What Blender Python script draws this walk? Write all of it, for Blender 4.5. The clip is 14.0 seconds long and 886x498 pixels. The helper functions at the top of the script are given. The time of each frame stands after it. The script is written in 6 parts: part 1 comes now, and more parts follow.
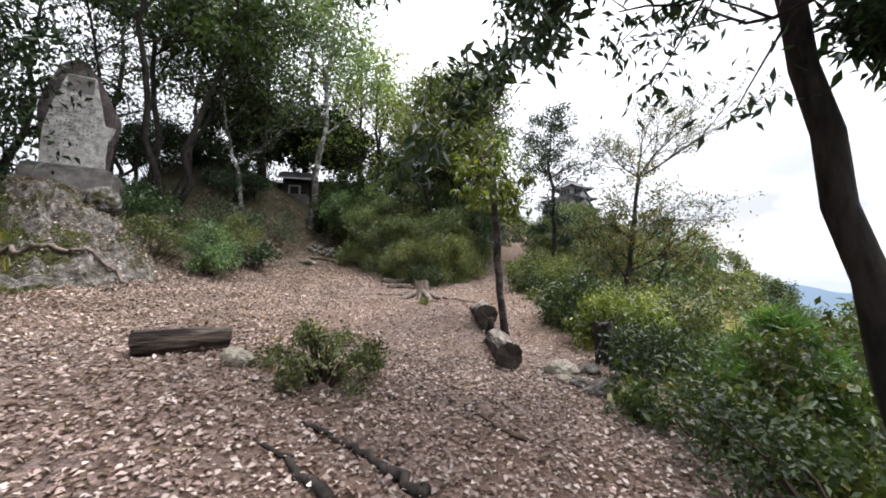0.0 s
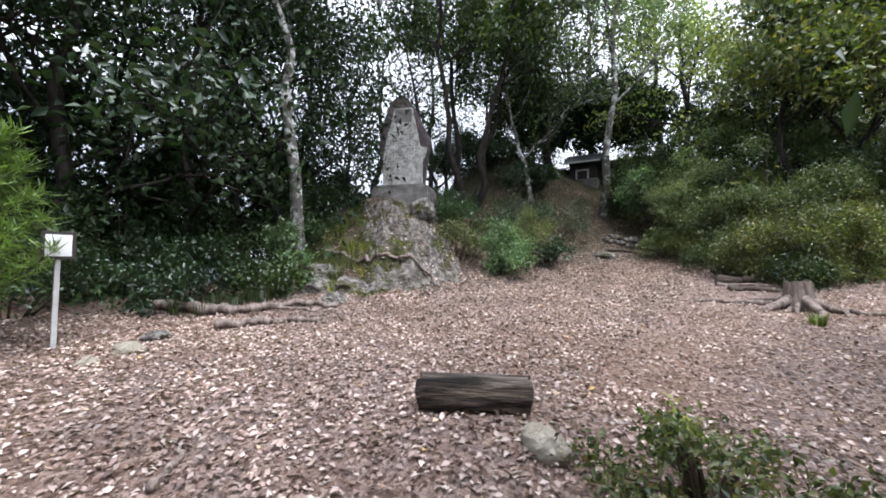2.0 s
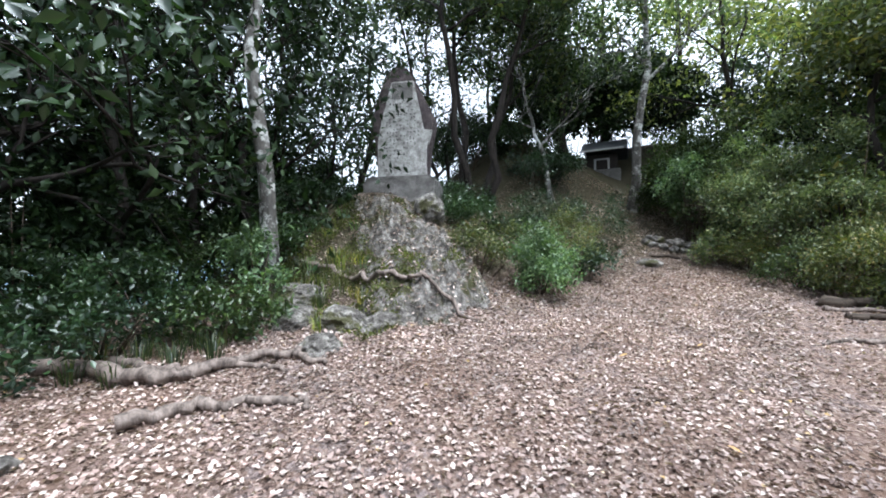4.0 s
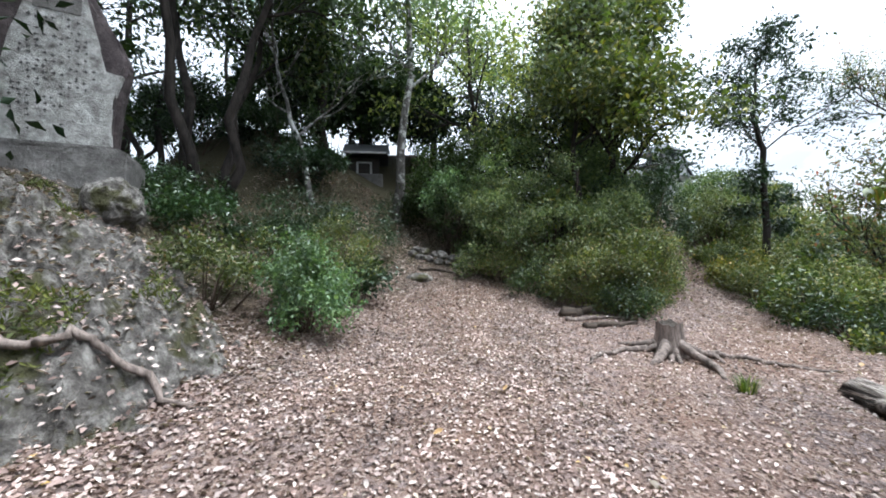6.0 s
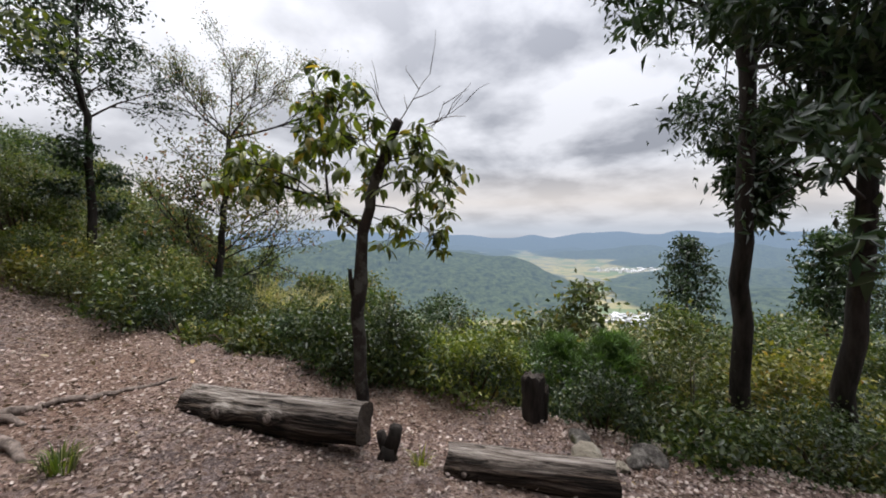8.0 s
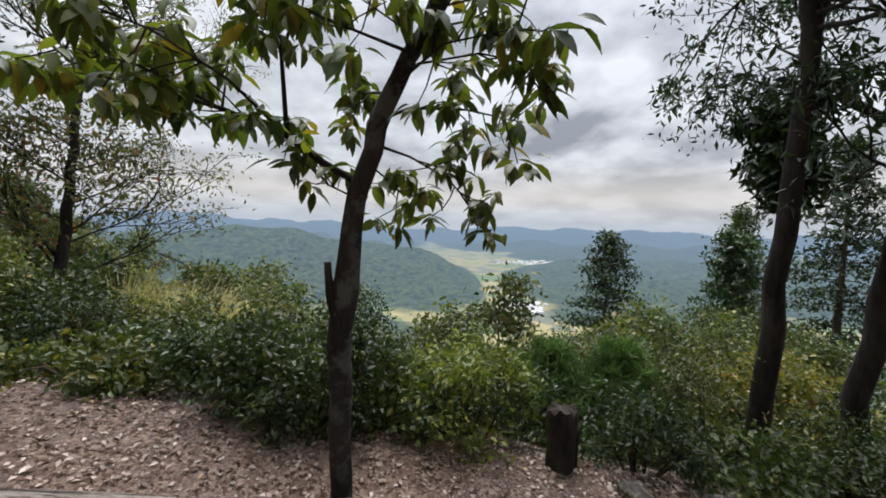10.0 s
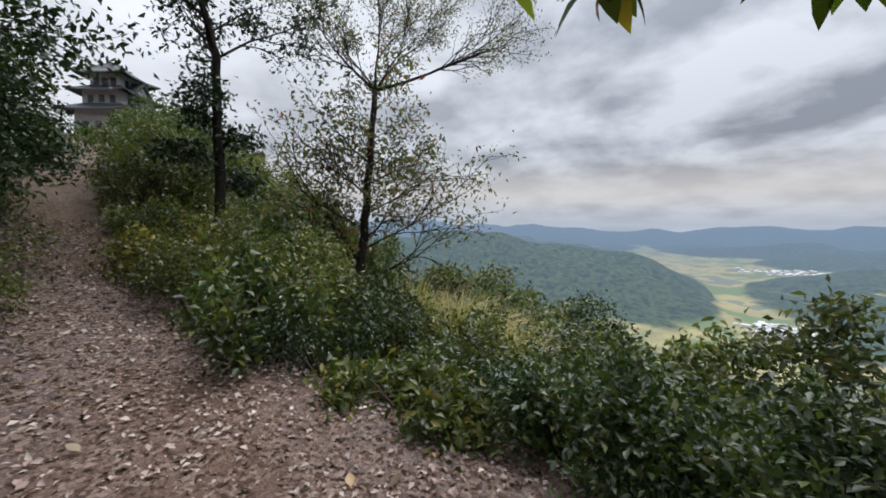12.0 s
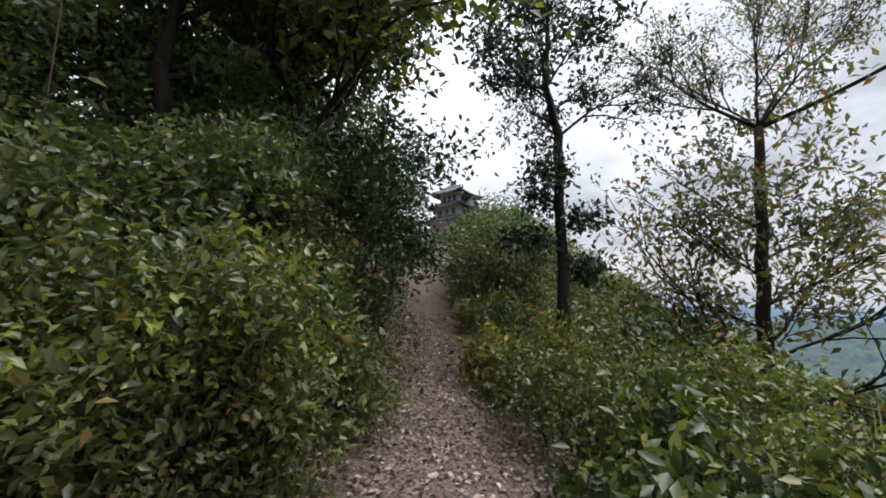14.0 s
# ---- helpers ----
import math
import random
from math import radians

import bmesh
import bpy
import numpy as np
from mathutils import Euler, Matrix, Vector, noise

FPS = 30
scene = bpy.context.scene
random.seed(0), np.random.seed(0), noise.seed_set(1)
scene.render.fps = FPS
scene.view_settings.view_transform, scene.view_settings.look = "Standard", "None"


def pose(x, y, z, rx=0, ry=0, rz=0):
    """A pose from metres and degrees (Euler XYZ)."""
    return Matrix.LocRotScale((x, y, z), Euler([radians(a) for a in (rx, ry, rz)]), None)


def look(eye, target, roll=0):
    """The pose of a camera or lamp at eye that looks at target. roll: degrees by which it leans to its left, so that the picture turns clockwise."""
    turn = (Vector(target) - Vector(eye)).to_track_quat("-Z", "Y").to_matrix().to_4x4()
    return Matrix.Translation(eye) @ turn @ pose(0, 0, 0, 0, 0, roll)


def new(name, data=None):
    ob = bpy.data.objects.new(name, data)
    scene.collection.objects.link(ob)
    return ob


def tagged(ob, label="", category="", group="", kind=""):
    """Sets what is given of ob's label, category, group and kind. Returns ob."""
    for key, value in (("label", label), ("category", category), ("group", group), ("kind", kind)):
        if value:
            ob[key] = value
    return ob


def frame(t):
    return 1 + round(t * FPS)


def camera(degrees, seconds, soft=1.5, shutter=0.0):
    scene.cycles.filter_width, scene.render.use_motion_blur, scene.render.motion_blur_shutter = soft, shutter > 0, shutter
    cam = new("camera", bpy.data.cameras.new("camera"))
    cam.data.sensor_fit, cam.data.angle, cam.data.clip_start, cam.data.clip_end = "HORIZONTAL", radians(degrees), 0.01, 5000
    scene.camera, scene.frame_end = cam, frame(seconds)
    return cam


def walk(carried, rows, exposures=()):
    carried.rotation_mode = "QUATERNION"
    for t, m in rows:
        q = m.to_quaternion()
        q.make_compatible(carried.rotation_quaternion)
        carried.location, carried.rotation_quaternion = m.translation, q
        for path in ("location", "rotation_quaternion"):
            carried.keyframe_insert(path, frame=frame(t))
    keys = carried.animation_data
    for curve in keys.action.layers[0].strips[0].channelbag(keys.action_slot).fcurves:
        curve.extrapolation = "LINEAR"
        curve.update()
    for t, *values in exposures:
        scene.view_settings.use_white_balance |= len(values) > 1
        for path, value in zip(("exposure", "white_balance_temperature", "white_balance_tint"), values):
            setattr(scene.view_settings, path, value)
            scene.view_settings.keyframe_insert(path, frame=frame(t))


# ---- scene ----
cam = camera(97.7, 14.0, soft=1.8)
PATH = [
    (0, (0.031, 0.152, 1.537), (0.037, 2.143, 1.725), 0.7),
    (0.5, (-0.006, 0.479, 1.613), (-0.516, 2.41, 1.709), -0.4),
    (1, (-0.17, 0.767, 1.636), (-1.104, 2.532, 1.745), -0.1),
    (1.5, (-0.418, 1.087, 1.761), (-1.553, 2.728, 1.894), 0.8),
    (2, (-0.668, 1.44, 1.804), (-1.966, 2.958, 1.91), 0.1),
    (2.2, (-0.769, 1.542, 1.864), (-2.132, 3.003, 1.953), -0.0),
    (4.3, (-2.483, 2.647, 2.289), (-3.659, 4.265, 2.337), -0.6),
    (4.5, (-2.597, 2.783, 2.312), (-3.722, 4.437, 2.361), -0.8),
    (5, (-2.815, 3.167, 2.424), (-3.734, 4.943, 2.471), -1.1),
    (5.5, (-3.061, 3.456, 2.487), (-3.661, 5.364, 2.534), -1.3),
    (6, (-3.081, 3.849, 2.518), (-3.162, 5.847, 2.565), -1.1),
    (6.5, (-2.949, 4.233, 2.595), (-2.381, 6.15, 2.624), -0.9),
    (7, (-2.807, 4.603, 2.602), (-1.528, 6.14, 2.587), -0.7),
    (7.5, (-2.512, 4.835, 2.636), (-0.739, 5.759, 2.571), -0.5),
    (8, (-2.201, 4.968, 2.654), (-0.235, 5.328, 2.565), -0.2),
    (8.2, (-2.088, 5.058, 2.657), (-0.098, 5.227, 2.544), 0.2),
    (10.3, (-0.721, 6.081, 2.504), (1.271, 5.96, 2.374), 2.0),
    (10.5, (-0.587, 6.2, 2.489), (1.408, 6.143, 2.359), 2.0),
    (11, (-0.312, 6.558, 2.485), (1.676, 6.715, 2.339), 2.0),
    (11.5, (-0.113, 6.931, 2.499), (1.824, 7.402, 2.335), 1.3),
    (12, (0.061, 7.312, 2.488), (1.855, 8.185, 2.354), 0.5),
    (12.5, (0.193, 7.712, 2.52), (1.682, 9.048, 2.504), -0.5),
    (13, (0.307, 8.14, 2.576), (1.442, 9.782, 2.7), -0.4),
    (13.5, (0.422, 8.508, 2.572), (1.31, 10.286, 2.795), 0.2),
    (14, (0.487, 8.9, 2.608), (1.271, 10.718, 2.895), 0.6),
]
EXPOSURES = [(0.0, 0.55, 6300, 11), (2.0, 0.7, 5900, 10), (4.5, 0.92, 5600, 5), (6.0, 0.78, 5700, 5), (7.0, 0.42, 5900, 9), (8.2, -0.15, 6450, 12), (10.5, -0.2, 6300, 9), (11.5, -0.18, 6400, 9), (12.0, -0.38, 6150, 10), (13.0, -0.6, 6050, 11), (14.0, -0.08, 6200, 11)]
walk(cam, [(t, look(eye, target, roll)) for t, eye, target, roll in PATH], EXPOSURES)

# ---------------------------------------------------------------- world and sun
world = bpy.data.worlds.new("overcast_sky")
scene.world = world
world.use_nodes = True
wn, wl = world.node_tree.nodes, world.node_tree.links
wn.clear()


def wnode(kind, **values):
    n = wn.new(kind)
    for key, value in values.items():
        n.inputs[key].default_value = value
    return n


def wmath(op, a, b=None, c=None):
    n = wn.new("ShaderNodeMath")
    n.operation = op
    for i, v in enumerate((a, b, c)):
        if v is None:
            continue
        if isinstance(v, (int, float)):
            n.inputs[i].default_value = v
        else:
            wl.new(v, n.inputs[i])
    return n.outputs[0]


sky = wn.new("ShaderNodeTexSky")
sky.sky_type = "NISHITA"
sky.sun_disc = False
sky.sun_elevation, sky.sun_rotation = radians(69), radians(104)
sky.air_density, sky.dust_density = 1.2, 2.0
coord = wn.new("ShaderNodeTexCoord")
sep = wn.new("ShaderNodeSeparateXYZ")
wl.new(coord.outputs["Generated"], sep.inputs[0])
low = wmath("ADD", wmath("ABSOLUTE", sep.outputs["Z"]), 0.26)
comb = wn.new("ShaderNodeCombineXYZ")
wl.new(wmath("DIVIDE", sep.outputs["X"], low), comb.inputs[0])
wl.new(wmath("DIVIDE", sep.outputs["Y"], low), comb.inputs[1])
clouds = wnode("ShaderNodeTexNoise", Scale=1.75, Detail=7.0, Roughness=0.52, Distortion=0.1)
wl.new(comb.outputs[0], clouds.inputs["Vector"])
ramp = wn.new("ShaderNodeValToRGB")
ramp.color_ramp.elements[0].position, ramp.color_ramp.elements[0].color = 0.40, (0.38, 0.40, 0.45, 1)
ramp.color_ramp.elements[1].position, ramp.color_ramp.elements[1].color = 0.60, (0.90, 0.92, 0.97, 1)
wl.new(clouds.outputs["Fac"], ramp.inputs[0])
# thinner, brighter cloud round the hidden sun in the north
glow = wmath("MULTIPLY", wmath("POWER", wmath("MAXIMUM", wmath("ADD", wmath("MULTIPLY", sep.outputs["Y"], 0.75), wmath("MULTIPLY", sep.outputs["Z"], 0.66)), 0.0), 2.0), 0.6)
bright = wn.new("ShaderNodeMixRGB")
bright.inputs[2].default_value = (1.25, 1.25, 1.27, 1)
wl.new(glow, bright.inputs[0])
wl.new(ramp.outputs[0], bright.inputs[1])
# pale warm band low over the far hills
band = wmath("MULTIPLY", wmath("POWER", wmath("MAXIMUM", wmath("SUBTRACT", 1.0, wmath("DIVIDE", wmath("ABSOLUTE", wmath("SUBTRACT", sep.outputs["Z"], 0.075)), 0.085)), 0.0), 1.0), 0.75)
warm = wn.new("ShaderNodeMixRGB")
warm.inputs[2].default_value = (0.93, 0.87, 0.82, 1)
wl.new(band, warm.inputs[0])
wl.new(bright.outputs[0], warm.inputs[1])
haze = wmath("POWER", wmath("MAXIMUM", wmath("SUBTRACT", 1.0, wmath("MULTIPLY", wmath("ABSOLUTE", sep.outputs["Z"]), 14.0)), 0.0), 1.5)
hazed = wn.new("ShaderNodeMixRGB")
hazed.inputs[2].default_value = (0.66, 0.72, 0.80, 1)
wl.new(haze, hazed.inputs[0])
wl.new(warm.outputs[0], hazed.inputs[1])
bg_sky = wnode("ShaderNodeBackground", Strength=0.05)
wl.new(sky.outputs[0], bg_sky.inputs[0])
# an overcast sky is about three times as bright overhead as low down
dome = wmath("ADD", 1.0, wmath("MULTIPLY", wmath("POWER", wmath("MAXIMUM", sep.outputs["Z"], 0.0), 2.2), 2.4))
bg_cloud = wnode("ShaderNodeBackground", Strength=1.0)
wl.new(dome, bg_cloud.inputs[1])
wl.new(hazed.outputs[0], bg_cloud.inputs[0])
mixed = wn.new("ShaderNodeMixShader")
mixed.inputs[0].default_value = 0.92
wl.new(bg_sky.outputs[0], mixed.inputs[1])
wl.new(bg_cloud.outputs[0], mixed.inputs[2])
wout = wn.new("ShaderNodeOutputWorld")
wl.new(mixed.outputs[0], wout.inputs[0])

sun_data = bpy.data.lights.new("sun", "SUN")
sun_data.energy, sun_data.angle, sun_data.color = 4.0, radians(40), (1.0, 0.97, 0.93)
sun = new("sun", sun_data)
sun.matrix_world = look((8, 3, 22), (0, 5, 0))


# ---------------------------------------------------------------- materials
def material(name, rough=0.8, spec=0.3):
    m = bpy.data.materials.new(name)
    m.use_nodes = True
    b = m.node_tree.nodes["Principled BSDF"]
    b.inputs["Roughness"].default_value = rough
    b.inputs["Specular IOR Level"].default_value = spec
    return m, m.node_tree.nodes, m.node_tree.links, b


def stops(nodes, colours):
    r = nodes.new("ShaderNodeValToRGB")
    e = r.color_ramp.elements
    while len(e) < len(colours):
        e.new(0.5)
    for i, (p, c) in enumerate(colours):
        e[i].position, e[i].color = p, (*c, 1)
    return r


def bump_of(nodes, links, b, height, strength, distance):
    n = nodes.new("ShaderNodeBump")
    n.inputs["Strength"].default_value, n.inputs["Distance"].default_value = strength, distance
    links.new(height, n.inputs["Height"])
    links.new(n.outputs[0], b.inputs["Normal"])


def noise_of(nodes, links, scale, detail=4, rough=0.6, stretch=None, source="Object"):
    tc = nodes.new("ShaderNodeTexCoord")
    n = nodes.new("ShaderNodeTexNoise")
    n.inputs["Scale"].default_value, n.inputs["Detail"].default_value, n.inputs["Roughness"].default_value = scale, detail, rough
    if stretch:
        mp = nodes.new("ShaderNodeMapping")
        mp.inputs["Scale"].default_value = stretch
        links.new(tc.outputs[source], mp.inputs[0])
        links.new(mp.outputs[0], n.inputs["Vector"])
    else:
        links.new(tc.outputs[source], n.inputs["Vector"])
    return n.outputs["Fac"]


def mix_rgb(nodes, links, fac, a, b, kind="MIX"):
    n = nodes.new("ShaderNodeMixRGB")
    n.blend_type = kind
    for i, v in enumerate((fac, a, b)):
        if isinstance(v, (int, float)):
            n.inputs[i].default_value = v
        elif isinstance(v, tuple):
            n.inputs[i].default_value = (*v, 1)
        else:
            links.new(v, n.inputs[i])
    return n.outputs[0]


def leaf_material(name, colours, rough=0.42, through_light=0.3, spec=0.5, vary=True):
    """Leaves: each one takes its own tone; a part of the light passes through them."""
    m, n, l, b = material(name, rough, spec)
    g = n.new("ShaderNodeNewGeometry")
    r = stops(n, colours)
    l.new(g.outputs["Random Per Island"], r.inputs[0])
    big = noise_of(n, l, 1.3, 2)
    tint = mix_rgb(n, l, 1.0, r.outputs[0], stops_value(n, l, big, 0.5, 1.45), "MULTIPLY")
    info = n.new("ShaderNodeObjectInfo")
    plant = stops(n, [(0.0, (0.60, 0.65, 0.66)), (0.35, (0.90, 0.89, 0.84)), (0.7, (1.05, 1.08, 0.95)), (1.0, (1.6, 1.32, 0.85))])
    l.new(info.outputs["Random"], plant.inputs[0])
    if vary:
        tint = mix_rgb(n, l, 1.0, tint, plant.outputs[0], "MULTIPLY")
    l.new(tint, b.inputs["Base Color"])
    t = n.new("ShaderNodeBsdfTranslucent")
    l.new(mix_rgb(n, l, 1.0, tint, (1.5, 1.7, 0.7), "MULTIPLY"), t.inputs[0])
    mx = n.new("ShaderNodeMixShader")
    mx.inputs[0].default_value = through_light
    l.new(b.outputs[0], mx.inputs[1])
    l.new(t.outputs[0], mx.inputs[2])
    l.new(mx.outputs[0], n["Material Output"].inputs[0])
    return m


def stops_value(n, l, fac, lo, hi):
    mr = n.new("ShaderNodeMapRange")
    mr.inputs["From Min"].default_value, mr.inputs["From Max"].default_value = 0.3, 0.7
    mr.inputs["To Min"].default_value, mr.inputs["To Max"].default_value = lo, hi
    l.new(fac, mr.inputs["Value"])
    return mr.outputs[0]


def bark_material(name, dark, light, patch=None, scale=9.0):
    m, n, l, b = material(name, 0.9, 0.2)
    f = noise_of(n, l, scale, 6, 0.65, (1, 1, 0.25))
    col = stops(n, [(0.32, dark), (0.68, light)])
    l.new(f, col.inputs[0])
    out = col.outputs[0]
    if patch:
        p = stops(n, [(0.5, (0, 0, 0)), (0.6, (1, 1, 1))])
        l.new(noise_of(n, l, 5.0, 5, 0.7), p.inputs[0])
        out = mix_rgb(n, l, p.outputs[0], out, patch)
    l.new(out, b.inputs["Base Color"])
    bump_of(n, l, b, f, 0.9, 0.03)
    return m


def wood_material(name, dark, light, scale=26.0):
    """Weathered split wood: grain runs along the local x axis."""
    m, n, l, b = material(name, 0.85, 0.25)
    f = noise_of(n, l, scale, 7, 0.7, (0.06, 1, 1))
    w = noise_of(n, l, 3.0, 3)
    col = stops(n, [(0.3, dark), (0.52, tuple((a + c) / 2 for a, c in zip(dark, light))), (0.75, light)])
    l.new(f, col.inputs[0])
    l.new(mix_rgb(n, l, 1.0, col.outputs[0], stops_value(n, l, w, 0.65, 1.25), "MULTIPLY"), b.inputs["Base Color"])
    bump_of(n, l, b, f, 1.0, 0.03)
    return m


def rock_material(name, dark, mid, light, moss=None, scale=3.5):
    m, n, l, b = material(name, 0.9, 0.25)
    f = noise_of(n, l, scale, 8, 0.7)
    col = stops(n, [(0.3, dark), (0.5, mid), (0.68, light)])
    l.new(f, col.inputs[0])
    out = col.outputs[0]
    if moss:
        p = stops(n, [(0.52, (0, 0, 0)), (0.6, (1, 1, 1))])
        l.new(noise_of(n, l, 2.2, 5, 0.65), p.inputs[0])
        out = mix_rgb(n, l, p.outputs[0], out, moss)
    l.new(out, b.inputs["Base Color"])
    bump_of(n, l, b, noise_of(n, l, scale * 4, 8, 0.75), 1.0, 0.05)
    return m


def plain_material(name, colour, rough=0.7, metal=0.0):
    m, n, l, b = material(name, rough, 0.3)
    f = noise_of(n, l, 14.0, 4)
    l.new(mix_rgb(n, l, 1.0, colour, stops_value(n, l, f, 0.8, 1.15), "MULTIPLY"), b.inputs["Base Color"])
    b.inputs["Metallic"].default_value = metal
    bump_of(n, l, b, f, 0.3, 0.01)
    return m


M_LEAF = leaf_material("leaf_green", [(0.0, (0.020, 0.036, 0.014)), (0.5, (0.044, 0.070, 0.025)), (0.85, (0.085, 0.115, 0.040)), (1.0, (0.17, 0.17, 0.06))])
M_LEAF_DARK = leaf_material("leaf_dark_evergreen", [(0.0, (0.014, 0.030, 0.012)), (0.6, (0.028, 0.055, 0.020)), (1.0, (0.055, 0.085, 0.032))], 0.3, 0.18)
# evergreen leaf made darker: the shade inside the wood is put into its colour
M_LEAF_SHADED = leaf_material("leaf_shade_darkened", [(0.0, (0.010, 0.020, 0.008)), (0.6, (0.020, 0.038, 0.014)), (1.0, (0.045, 0.07, 0.026))], 0.5, 0.15, 0.25)
M_LEAF_OLIVE = leaf_material("leaf_olive", [(0.0, (0.042, 0.057, 0.02)), (0.5, (0.10, 0.12, 0.04)), (0.9, (0.19, 0.195, 0.068)), (1.0, (0.26, 0.17, 0.07))])
M_LEAF_THICKET = leaf_material("leaf_of_the_thicket", [(0.0, (0.048, 0.07, 0.030)), (0.5, (0.115, 0.145, 0.062)), (0.9, (0.20, 0.23, 0.105)), (1.0, (0.26, 0.22, 0.10))], 0.42, 0.3, 0.5, False)
M_LEAF_BRIGHT = leaf_material("leaf_bright_green", [(0.0, (0.05, 0.09, 0.04)), (0.6, (0.11, 0.17, 0.08)), (1.0, (0.21, 0.28, 0.15))], 0.42, 0.35, 0.5, False)
M_LEAF_YELLOW = leaf_material("leaf_yellow_green", [(0.0, (0.07, 0.105, 0.022)), (0.6, (0.16, 0.20, 0.04)), (1.0, (0.32, 0.32, 0.06))])
M_LEAF_BROAD = leaf_material("leaf_broad_green", [(0.0, (0.04, 0.055, 0.014)), (0.6, (0.09, 0.11, 0.024)), (0.9, (0.16, 0.165, 0.03)), (1.0, (0.24, 0.15, 0.03))], 0.38, 0.35)
M_LEAF_AUTUMN = leaf_material("leaf_thin_autumn", [(0.0, (0.05, 0.065, 0.03)), (0.6, (0.11, 0.115, 0.05)), (0.9, (0.17, 0.135, 0.065)), (1.0, (0.28, 0.08, 0.055))], 0.42, 0.45, 0.5, False)
# the next two greens carry haze in their colour, as paler and greyer tones
M_LEAF_FAR = leaf_material("leaf_far_hazy_green", [(0.0, (0.045, 0.075, 0.045)), (0.6, (0.075, 0.11, 0.06)), (1.0, (0.12, 0.14, 0.07))], 0.6, 0.2)
M_LEAF_HAZED = leaf_material("leaf_haze_paled_green", [(0.0, (0.07, 0.10, 0.06)), (0.6, (0.13, 0.17, 0.095)), (1.0, (0.23, 0.26, 0.14))], 0.5, 0.5)
M_PAMPAS = leaf_material("pampas_straw", [(0.0, (0.34, 0.29, 0.15)), (1.0, (0.6, 0.53, 0.32))], 0.7, 0.3)
M_NEEDLE = leaf_material("pine_needles", [(0.0, (0.07, 0.13, 0.04)), (1.0, (0.16, 0.27, 0.08))], 0.45, 0.3)
M_MOSS = leaf_material("moss", [(0.0, (0.04, 0.055, 0.014)), (1.0, (0.14, 0.145, 0.03))], 0.8, 0.2)
M_LITTER = leaf_material("dry_leaf_litter", [(0.0, (0.075, 0.046, 0.037)), (0.3, (0.19, 0.126, 0.106)), (0.6, (0.33, 0.242, 0.212)), (0.85, (0.43, 0.345, 0.31)), (0.985, (0.52, 0.44, 0.395)), (1.0, (0.34, 0.22, 0.08))], 0.6, 0.08, 0.4, False)
M_BARK = bark_material("dark_bark", (0.010, 0.008, 0.007), (0.052, 0.042, 0.036))
M_BARK_PALE = bark_material("lichen_bark", (0.035, 0.031, 0.027), (0.17, 0.155, 0.14), (0.48, 0.47, 0.44))
M_BARK_GREY = bark_material("smooth_grey_bark", (0.014, 0.011, 0.010), (0.050, 0.041, 0.035), (0.095, 0.09, 0.08), 7.0)
M_BARK_BROWN = bark_material("brown_bark", (0.035, 0.024, 0.018), (0.13, 0.095, 0.072))
M_ROOT = bark_material("weathered_root", (0.05, 0.038, 0.032), (0.27, 0.215, 0.185), None, 16)
M_LOG = wood_material("weathered_log_wood", (0.010, 0.007, 0.005), (0.15, 0.115, 0.088))


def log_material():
    """Old log wood: dark wavy grain, turning to paler streaks towards the upper side."""
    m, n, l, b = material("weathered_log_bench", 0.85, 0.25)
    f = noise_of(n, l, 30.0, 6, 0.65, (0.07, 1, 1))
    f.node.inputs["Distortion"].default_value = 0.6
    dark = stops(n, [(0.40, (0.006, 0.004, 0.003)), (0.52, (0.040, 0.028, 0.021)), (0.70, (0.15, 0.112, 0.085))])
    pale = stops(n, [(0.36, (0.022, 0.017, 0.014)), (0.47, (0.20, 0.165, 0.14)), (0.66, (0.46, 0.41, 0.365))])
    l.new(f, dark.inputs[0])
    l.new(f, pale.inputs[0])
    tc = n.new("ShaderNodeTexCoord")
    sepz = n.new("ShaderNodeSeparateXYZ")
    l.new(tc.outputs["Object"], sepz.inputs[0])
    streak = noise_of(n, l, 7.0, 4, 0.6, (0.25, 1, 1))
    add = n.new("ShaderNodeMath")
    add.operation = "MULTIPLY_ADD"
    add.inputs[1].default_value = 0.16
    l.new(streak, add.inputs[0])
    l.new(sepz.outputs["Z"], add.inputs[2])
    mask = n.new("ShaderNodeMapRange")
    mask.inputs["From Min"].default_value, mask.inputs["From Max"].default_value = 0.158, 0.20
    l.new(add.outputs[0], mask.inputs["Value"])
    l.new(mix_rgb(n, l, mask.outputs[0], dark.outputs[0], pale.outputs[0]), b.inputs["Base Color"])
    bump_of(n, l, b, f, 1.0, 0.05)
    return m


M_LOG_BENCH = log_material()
M_LOG_END = wood_material("dark_log_end", (0.02, 0.016, 0.013), (0.09, 0.07, 0.055), 18)
M_ROCK = rock_material("grey_schist", (0.026, 0.022, 0.019), (0.15, 0.134, 0.12), (0.43, 0.40, 0.36), (0.07, 0.066, 0.03), 7.0)
M_STONE_PALE = rock_material("pale_field_stone", (0.2, 0.17, 0.13), (0.33, 0.29, 0.23), (0.46, 0.42, 0.35))
M_STELE = rock_material("carved_granite", (0.12, 0.11, 0.10), (0.38, 0.365, 0.34), (0.62, 0.61, 0.59), None, 7.0)
M_STELE_DARK = rock_material("dark_stele_rim", (0.026, 0.020, 0.020), (0.07, 0.055, 0.055), (0.14, 0.115, 0.112), None, 4.0)
M_PLINTH = rock_material("plinth_stone", (0.085, 0.078, 0.072), (0.17, 0.158, 0.148), (0.27, 0.255, 0.24))
M_CARVE = plain_material("weathered_carving", (0.085, 0.08, 0.078), 0.9)
